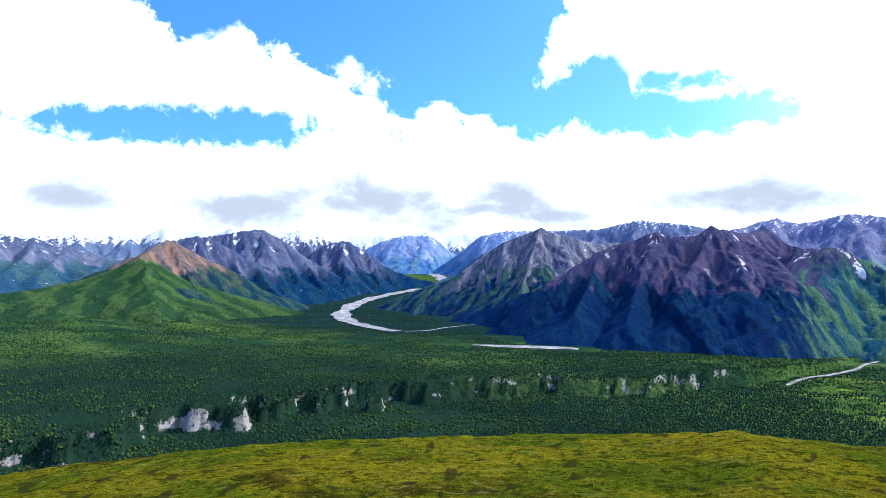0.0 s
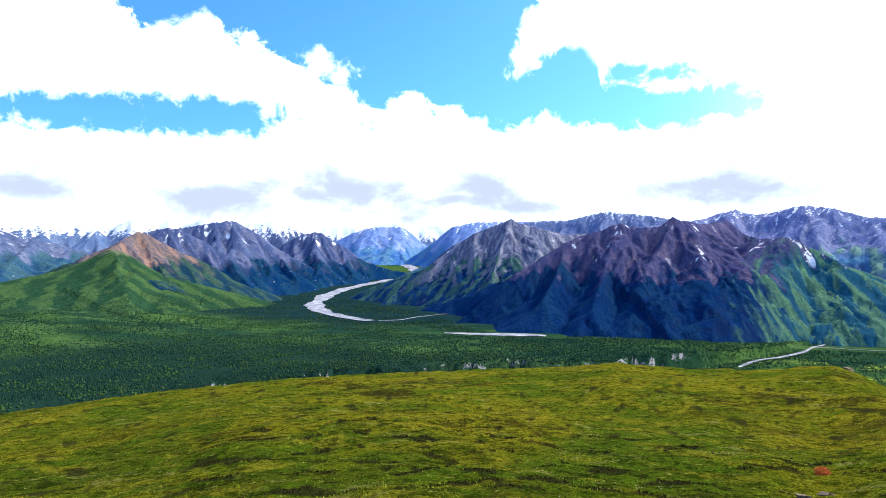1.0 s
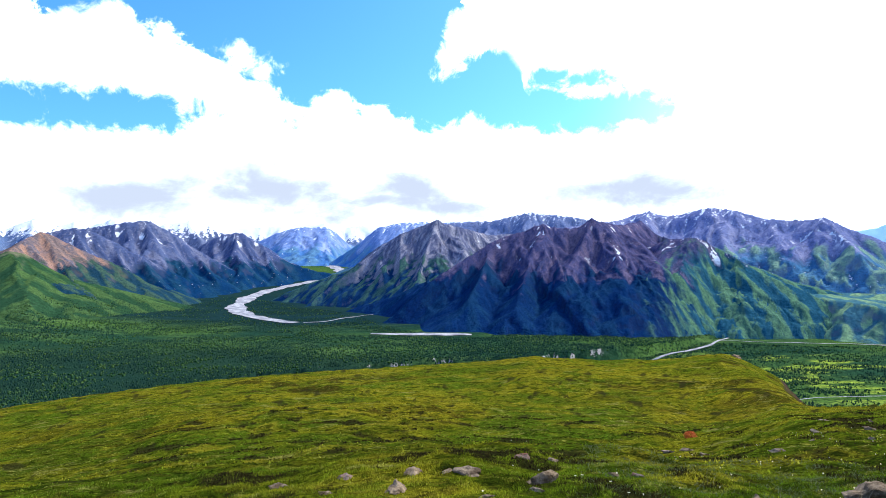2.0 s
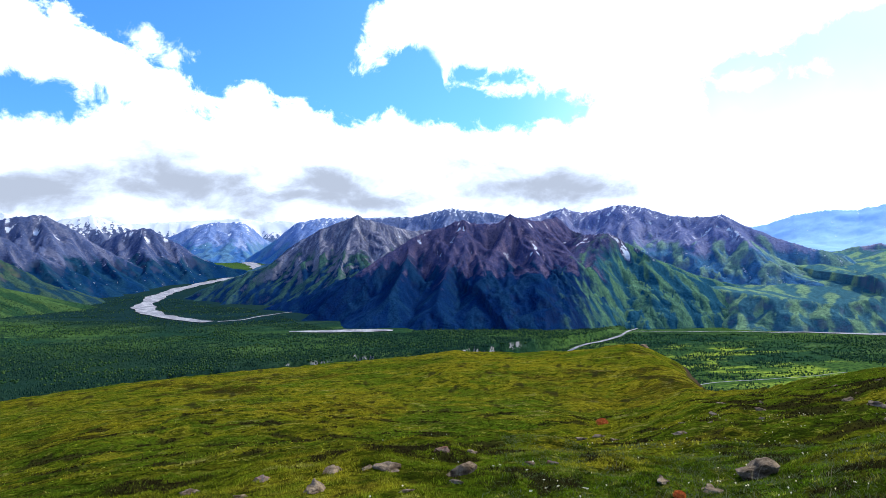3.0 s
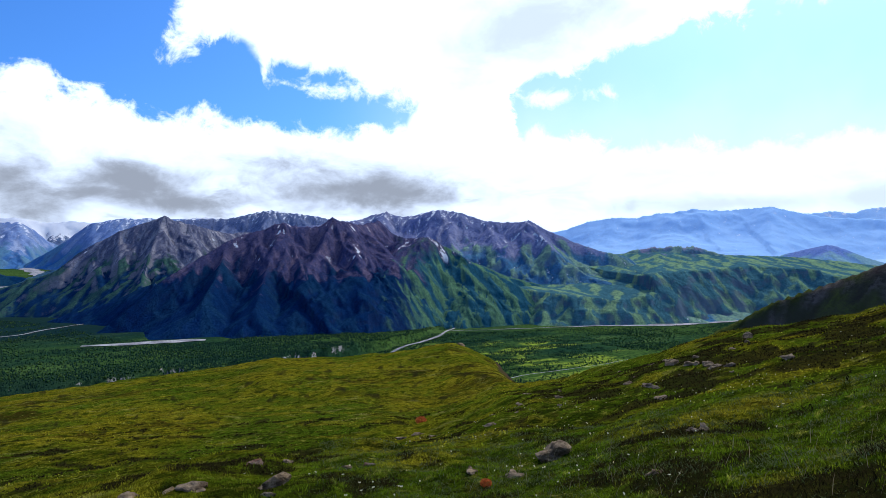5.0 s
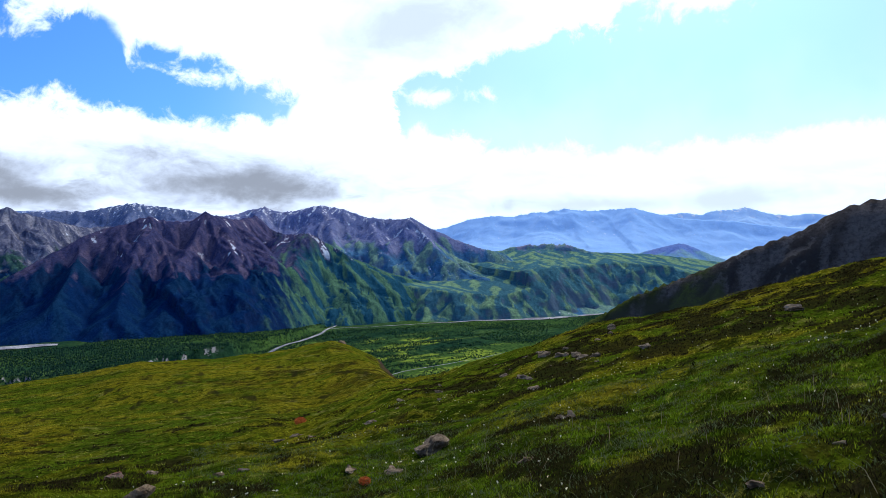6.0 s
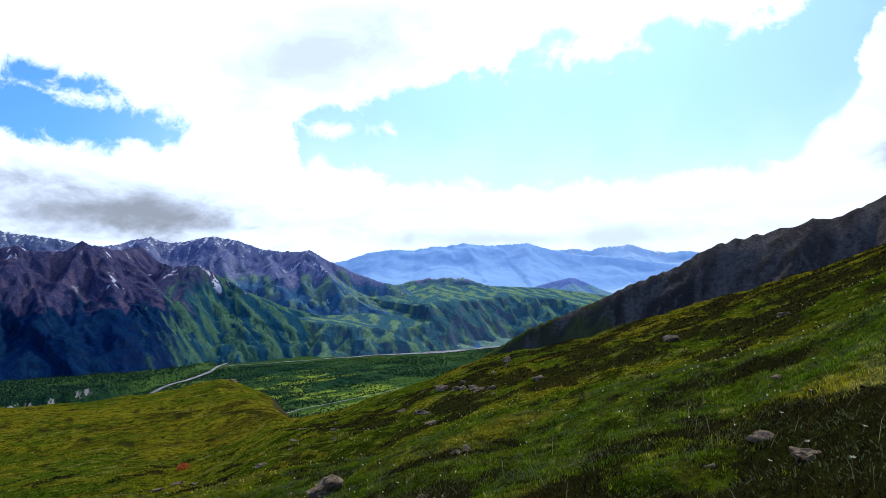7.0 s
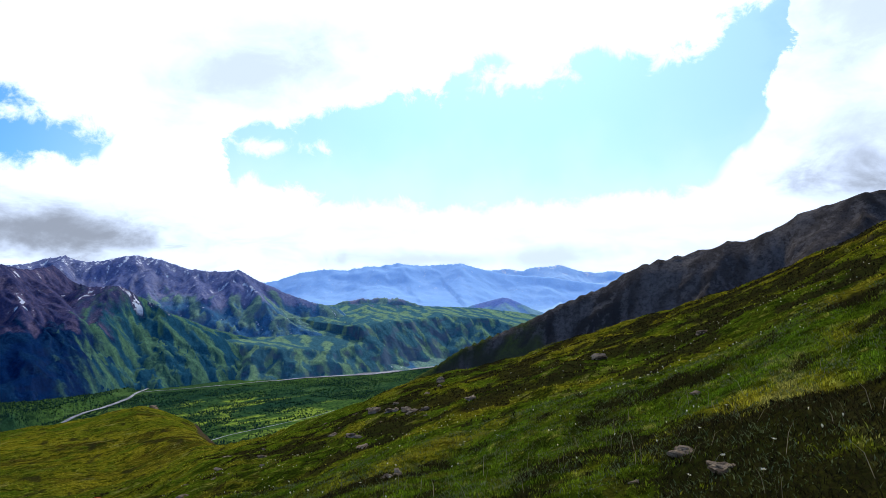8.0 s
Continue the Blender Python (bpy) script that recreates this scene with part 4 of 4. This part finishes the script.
# ---- valley woods ----
def joined(name, pts, faces, mat, label, category):
    me = bpy.data.meshes.new(name)
    fill(me, pts.reshape(-1, 3), faces.reshape(-1, faces.shape[-1]))
    me.materials.append(mat)
    me.update()
    return tagged(new(name, me), label, category, kind="stuff")


rng = np.random.default_rng(7)
WOOD_BEARING = [-45, -30, -12, -3, 3, 8, 24, 28, 36, 48, 62]
WOOD_REACH = [1800, 1800, 1950, 1500, 1150, 1060, 1150, 1300, 1290, 1390, 1600]
BEDS = [[(-282, 2265), (-355, 1961), (-354, 1678), (-311, 1505), (-229, 1365), (-142, 1277), (-93, 1287), (-17, 1401)], [(-5, 1100), (62, 1089), (127, 1076), (190, 1057)],
        [(430, 890), (471, 936), (533, 968), (601, 1018), (640, 1061), (700, 1110)], [(638, 1066), (839, 1009), (940, 983), (1038, 927), (1230, 883), (1392, 862)], [(380, 600), (519, 642), (632, 644), (747, 654)]]


def wood_height(x, y):
    """The valley floor, or the green shoulder where that is higher."""
    x0, y0, cell, high = SHOULDER_PLAN
    i = np.clip(((y - y0) / cell).round().astype(int), 0, high.shape[0] - 1)
    j = np.clip(((x - x0) / cell).round().astype(int), 0, high.shape[1] - 1)
    inside = (x > x0) & (y > y0) & (x < x0 + cell * high.shape[1]) & (y < y0 + cell * high.shape[0])
    return np.maximum(valley_height(x, y), np.where(inside, high[i, j], -400))


def wood_places(count, seed, patch, most, thick=False):
    b = np.radians(rng.uniform(-45, 62, count))
    r = np.exp(rng.uniform(math.log(330), math.log(2000), count))
    x, y = r * np.sin(b), r * np.cos(b)
    ok = r < np.interp(np.degrees(b), WOOD_BEARING, WOOD_REACH)
    ok &= valley_height(x, y) > hill_height(x, y) + 1
    for line in BEDS:
        d, along, high = near_line(x, y, [(px, py, 0) for px, py in line])
        ok &= d > (24 if line[0][1] > 1000 else 5)
    ok &= (np.hypot(x - 610, y - 770) > 190) | (rough_noise(x / 50, y / 34, 3, 261) < rng.uniform(-0.4, 0.5, count))
    ok &= wood_height(x, y) < -104 + rough_noise(x / 90, y / 90, 4, 271) * 60 + rng.normal(0, 10, count)
    sparse = rough_noise(x / patch, y / (patch * 0.8), 4, seed) > rng.uniform(-0.5, most, count)
    # trees packed closer at bearings 5 to 31, standing in for cloud shade
    close = np.abs(np.degrees(b) - 18) < 13 + rng.normal(0, 3, count)
    ok &= ~sparse | (close & thick)
    return x[ok], y[ok]


def spruces():
    x, y = wood_places(300000, 211, 130, 0.6, True)
    n = len(x)
    h, w, a = rng.uniform(1.8, 4.2, n), rng.uniform(0.5, 0.9, n), rng.uniform(0, 6.28, n)
    z = wood_height(x, y) - 0.4
    ring = [np.stack([x + w * np.cos(a + k * 1.2566), y + w * np.sin(a + k * 1.2566), z + rng.uniform(0.1, 0.9, n)], -1) for k in range(5)]
    pts = np.stack(ring + [np.stack([x + rng.normal(0, 0.1, n), y, z + h], -1)], 1)
    f = np.array([[k, (k + 1) % 5, 5] for k in range(5)])
    return joined("spruce_forest", pts, f[None] + 6 * np.arange(n)[:, None, None], SPRUCE, "dark green spruce forest on the valley floor", "forest")


def thickets():
    x, y = wood_places(100000, 223, 80, 0.35)
    n = len(x)
    w = rng.uniform(0.8, 2.2, n)
    z = wood_height(x, y) + w * 0.35
    a = rng.uniform(0, 6.28, n)
    ring = [np.stack([x + w * rng.uniform(0.6, 1.2, n) * np.cos(a + k * 1.2566), y + w * rng.uniform(0.6, 1.2, n) * np.sin(a + k * 1.2566), z + w * rng.uniform(-0.4, 0.4, n)], -1) for k in range(5)]
    pts = np.stack(ring + [np.stack([x, y, z + w * rng.uniform(0.6, 1.0, n)], -1), np.stack([x, y, z - w], -1)], 1)
    f = np.array([[k, (k + 1) % 5, 5] for k in range(5)] + [[(k + 1) % 5, k, 6] for k in range(5)])
    return joined("thicket", pts, f[None] + 7 * np.arange(n)[:, None, None], THICKET, "light green willow and birch thickets on the valley floor", "thicket")


spruces()
thickets()


# ---- turf ----
def blades(name, label, x, y, tall, wide, mat, lean=0.5):
    n = len(x)
    z = hill_height(x, y) - 0.01
    a, tilt = rng.uniform(0, 6.28, n), rng.uniform(0, 6.28, n)
    dx, dy = np.cos(a) * wide * 0.5, np.sin(a) * wide * 0.5
    out = rng.uniform(0.1, lean, n) * tall
    mx, my = x + np.cos(tilt) * out * 0.3, y + np.sin(tilt) * out * 0.3
    pts = np.stack([np.stack([x - dx, y - dy, z], -1), np.stack([x + dx, y + dy, z], -1),
                    np.stack([mx + dx * 0.8, my + dy * 0.8, z + tall * 0.6], -1), np.stack([mx - dx * 0.8, my - dy * 0.8, z + tall * 0.6], -1),
                    np.stack([x + np.cos(tilt) * out, y + np.sin(tilt) * out, z + tall], -1)], 1)
    f = np.array([[0, 1, 2], [0, 2, 3], [3, 2, 4]])
    return joined(name, pts, f[None] + 5 * np.arange(n)[:, None, None], mat, label, "grass")


def turf_places(count, lo, hi, left, right):
    b = np.radians(rng.uniform(left, right, count))
    r = np.sqrt(rng.uniform(lo * lo, hi * hi, count))
    return r * np.sin(b), r * np.cos(b)


def turf():
    x, y = turf_places(420000, 3.0, 13, -38, 100)
    tuft = rough_noise(x / 0.35, y / 0.35, 3, 431)
    ok = (heath_mask(x, y) < rng.uniform(-0.15, 0.55, len(x))) & (tuft > rng.uniform(-0.9, 0.3, len(x)))
    x, y, tuft = x[ok], y[ok], tuft[ok]
    blades("grass", "short green alpine grass on the slope", x, y, rng.uniform(0.018, 0.048, len(x)) * (1 + 0.9 * tuft), rng.uniform(0.005, 0.012, len(x)), GRASS, 1.1)
    x, y = turf_places(190000, 13, 62, -38, 100)
    tuft = rough_noise(x / 1.1, y / 1.1, 3, 433)
    ok = (heath_mask(x, y) < rng.uniform(-0.1, 0.3, len(x))) & (tuft > rng.uniform(-0.9, 0.3, len(x)))
    x, y = x[ok], y[ok]
    blades("grass", "yellow-green tundra grass on the meadow", x, y, rng.uniform(0.025, 0.07, len(x)), rng.uniform(0.02, 0.05, len(x)), GRASS, 1.4)
    x, y = turf_places(210000, 4.5, 42, -20, 100)
    ok = heath_mask(x, y) > rng.uniform(0.0, 0.35, len(x))
    x, y = x[ok], y[ok]
    far = np.hypot(x, y)
    blades("heath", "dark brown heath twigs between the grass", x, y, rng.uniform(0.03, 0.075, len(x)), rng.uniform(0.5, 1.3, len(x)) * 0.0018 * (far + 3), HEATH, 1.6)
    x, y = turf_places(300000, 3.0, 13, -20, 100)
    ok = heath_mask(x, y) > rng.uniform(-0.05, 0.3, len(x))
    x, y = x[ok], y[ok]
    blades("heath", "low dark heath with bare twigs near the path", x, y, rng.uniform(0.018, 0.060, len(x)), rng.uniform(0.004, 0.011, len(x)), HEATH, 2.4)
    cx, cy = turf_places(750, 3.0, 14, 20, 100)
    x, y = (np.repeat(c, 60) + rng.normal(0, 0.09, 60 * len(c)) * (1 + np.repeat(rng.uniform(0, 1.5, len(c)), 60)) for c in (cx, cy))
    blades("low_plants", "grey-green cushion plants in the heath", x, y, rng.uniform(0.012, 0.055, len(x)), rng.uniform(0.008, 0.018, len(x)), CUSHION, 2.2)
    x, y = turf_places(260, 3.0, 10, 30, 100)
    blades("grass", "pale dry stalks standing in the heath", x, y, rng.uniform(0.12, 0.30, len(x)), rng.uniform(0.003, 0.006, len(x)), STRAW, 1.2)


turf()


def flowers():
    cx, cy = turf_places(70, 3.6, 26, 8, 98)
    x = np.repeat(cx, 6) + rng.normal(0, 0.7, len(cx) * 6)
    y = np.repeat(cy, 6) + rng.normal(0, 0.7, len(cx) * 6)
    n = len(x)
    z, w = hill_height(x, y) + rng.uniform(0.05, 0.09, n), rng.uniform(0.006, 0.014, n)
    ring = [np.stack([x + w * math.cos(k * 1.0472), y + w * math.sin(k * 1.0472), z + rng.uniform(0, 0.02, n)], -1) for k in range(6)]
    pts = np.stack(ring + [np.stack([x, y, z - 0.012], -1)], 1)
    f = np.array([[k, (k + 1) % 6, 6] for k in range(6)])
    return joined("wildflowers", pts, f[None] + 7 * np.arange(n)[:, None, None], PETAL, "small white wildflowers scattered in the grass", "flowers")


flowers()


# ---- stones ----
def boulder(x, y, size, mat, label, seed, flat=0.5):
    rnd = random.Random(seed)
    bm = bmesh.new()
    bmesh.ops.create_icosphere(bm, subdivisions=4, radius=0.5)
    turn = Matrix.Rotation(rnd.uniform(0, 6.28), 3, "Z")
    planes = [(Vector((rnd.gauss(0, 1), rnd.gauss(0, 1), rnd.gauss(0.3, 0.7))).normalized(), rnd.uniform(0.17, 0.38)) for k in range(12)]
    off = Vector((seed * 3.1, seed * 1.7, 0))
    for v in bm.verts:
        p = v.co.copy()
        for n, far in planes:
            over = p.dot(n) - far
            if over > 0:
                p -= n * over * 0.97
        p += v.co.normalized() * (noise.noise(p * 3.2 + off) * 0.16 + noise.noise(p * 9 + off) * 0.07 + noise.noise(p * 21 + off) * 0.03)
        p = turn @ Vector((p.x * 1.15, p.y * 0.85, p.z * flat * 1.5))
        v.co = p * size * 1.2
    me = bpy.data.meshes.new("rock")
    bm.to_mesh(me)
    bm.free()
    me.materials.append(mat)
    ob = new("rock", me)
    ob.matrix_world = pose(x, y, float(hill_height(np.array([x]), np.array([y]))[0]) + size * flat * 0.02, rnd.uniform(-12, 12), rnd.uniform(-12, 12), 0)
    return tagged(ob, label, "rock", "rocks on the slope")


STONES = [(1.37, 8.47, 0.42), (6.94, 7.74, 0.82), (12.64, 24.58, 0.45), (13.77, 25.09, 0.65), (0.36, 7.65, 0.34), (3.92, 9.48, 0.24), (5.55, 7.03, 0.36), (5.03, 7.39, 0.26), (0.63, 8.72, 0.4), (2.29, 7.95, 0.41), (1.11, 8.57, 0.19), (-1.35, 9.71, 0.29), (-0.58, 7.75, 0.2), (1.36, 7.03, 0.14),
          (3.3, 10.73, 0.22), (13.61, 23.41, 0.4), (2.11, 7.52, 0.18), (5.8, 4.7, 0.28), (5.08, 1.78, 0.18), (6.43, 1.11, 0.3), (5.7, 0.65, 0.33), (22.83, 7.3, 0.62), (10.17, 1.64, 0.2), (16.24, 0.35, 0.24),
          (7.83, 5.75, 0.25), (20.67, 16.19, 0.6), (20.45, 15.27, 0.74), (19.07, 12.67, 0.4), (17.4, 9.69, 0.5), (8.06, 5.7, 0.24), (19.82, 14.0, 0.5), (19.3, 13.3, 0.55), (21.4, 17.0, 0.5), (27.0, 24.9, 0.8), (22.09, 3.49, 0.45), (30.6, 19.3, 0.8), (5.87, 1.43, 0.13)]
for k, (px, py, size) in enumerate(STONES):
    boulder(px, py, size, ROCK, "grey lichened boulder half sunk in the turf" if size > 0.4 else "small grey stone lying in the grass", 20 + k, 0.30 if size < 0.4 else 0.34)
for k, (px, py, size) in enumerate([(-0.32, 8.94, 0.36), (2.68, 10.33, 0.34), (4.3, 9.4, 0.2)]):
    boulder(px, py, size, RUST, "rust-coloured lichened stone in the grass", 90 + k, 0.4)


def part(name, pts, faces, mat, parent, label=""):
    """One mesh under a thing."""
    me = bpy.data.meshes.new(name)
    me.from_pydata([tuple(p) for p in pts], [], [tuple(int(i) for i in f) for f in faces])
    me.materials.append(mat)
    ob = new(name, me)
    ob.parent = parent
    return tagged(ob, label)


def stalk(ends, thick):
    """Thin three-sided stems, each from one point to another."""
    pts, faces = [], []
    for low, top in ends:
        k = len(pts)
        for q, w in ((low, thick), (top, thick * 0.5)):
            pts += [(q[0] + w * math.cos(a), q[1] + w * math.sin(a), q[2]) for a in (0.0, 2.094, 4.189)]
        faces += [(k + i, k + (i + 1) % 3, k + 3 + (i + 1) % 3, k + 3 + i) for i in range(3)]
    return pts, faces


def on_hill(x, y):
    return float(hill_height(np.array([x]), np.array([y]))[0])


def red_shrub(x, y, size):
    base = new("shrub")
    base.location = (x, y, on_hill(x, y))
    n = 520
    d = rng.normal(0, 1, (n, 3))
    d /= np.linalg.norm(d, axis=1)[:, None]
    c = d * (rng.uniform(0.2, 1, n) ** 0.4)[:, None] * np.array([0.55, 0.5, 0.34]) * size + np.array([0, 0, 0.30 * size])
    u, v = rng.normal(0, 0.05, (n, 3)) * size, rng.normal(0, 0.05, (n, 3)) * size
    part("foliage", np.stack([c - u, c + u, c + v], 1).reshape(-1, 3), np.arange(n * 3).reshape(-1, 3), REDLEAF, base)
    tips = [(0.42 * size * math.cos(k * 0.9), 0.38 * size * math.sin(k * 0.9), (0.30 + 0.05 * (k % 3)) * size) for k in range(7)]
    part("stems", *stalk([((0.0, 0.0, -0.03), t) for t in tips], 0.02 * size), HEATH, base, "thin dark woody stems")
    return tagged(base, "low shrub with bright red-orange leaves", "shrub")


red_shrub(16.4, 29.6, 0.62)
red_shrub(4.89, 6.81, 0.16)


def wildflower():
    """A pale blossom of six petals on a short stem."""
    base = new("wildflower")
    part("stem", *stalk([((0, 0, -0.01), (0.006, 0.004, 0.052))], 0.0016), STRAW, base)
    pts, faces = [], []
    for k in range(6):
        a, i = k * 1.0472, len(pts)
        for out, side, up in ((0.003, 0.0, 0.0), (0.014, -0.007, 0.004), (0.023, 0.0, 0.010), (0.014, 0.007, 0.004)):
            pts.append((0.006 + out * math.cos(a) - side * math.sin(a), 0.004 + out * math.sin(a) + side * math.cos(a), 0.052 + up))
        faces.append((i, i + 1, i + 2, i + 3))
    part("petals", pts, faces, PETAL, base, "cream-white petals")
    ring = [(0.006 + 0.005 * math.cos(k * 1.0472), 0.004 + 0.005 * math.sin(k * 1.0472), 0.053) for k in range(6)] + [(0.006, 0.004, 0.058)]
    part("flower_centre", ring, [(k, (k + 1) % 6, 6) for k in range(6)], STAMEN, base, "yellow centre")
    return tagged(base, "small cream-white wildflower on a short stem in the turf", "flower", "wildflowers on the slope")


BLOOMS = [(7.93, 0.93), (6.81, 1.03), (5.73, 0.95), (5.28, 0.34), (5.9, 0.32), (5.83, 0.67), (14.69, 4.35), (13.1, 3.09), (12.62, 3.46), (13.01, 3.24), (17.92, 6.83), (10.49, 1.22), (13.69, 2.38), (10.44, 3.94), (8.76, 6.27), (7.39, 5.87), (6.49, 5.73),
          (5.52, 4.27), (10.1, 5.79), (10.24, 5.76), (10.34, 5.19), (10.0, 4.97), (15.38, 8.53), (17.13, 11.27), (3.39, 7.17), (3.68, 7.06), (3.73, 7.06), (3.32, 7.53), (2.93, 7.01), (3.18, 7.09), (3.41, 8.28), (2.29, 9.56), (3.01, 8.68), (3.12, 8.73)]
first = wildflower()
for k, (px, py) in enumerate(BLOOMS):
    m = pose(px, py, on_hill(px, py), 12 * math.sin(k * 2.3), 14 * math.cos(k * 1.7), k * 77)
    if k == 0:
        first.matrix_world = m
    else:
        copy_thing(first, m)

boulder(56.0, 85.6, 3.2, ROCK, "dark rock outcrop at the end of the ridge", 131, 0.42)
boulder(54.2, 85.0, 1.8, ROCK, "dark rock outcrop at the end of the ridge", 137, 0.4)
boulder(56.6, 74.2, 2.2, ROCK, "dark boulder on the ridge edge", 139, 0.4)
for k in range(26):
    bearing, away = radians(rng.uniform(34, 60)), rng.uniform(17, 31)
    boulder(away * math.sin(bearing), away * math.cos(bearing), rng.uniform(0.18, 0.5), ROCK, "small grey stone in the heath", 150 + k, 0.3)
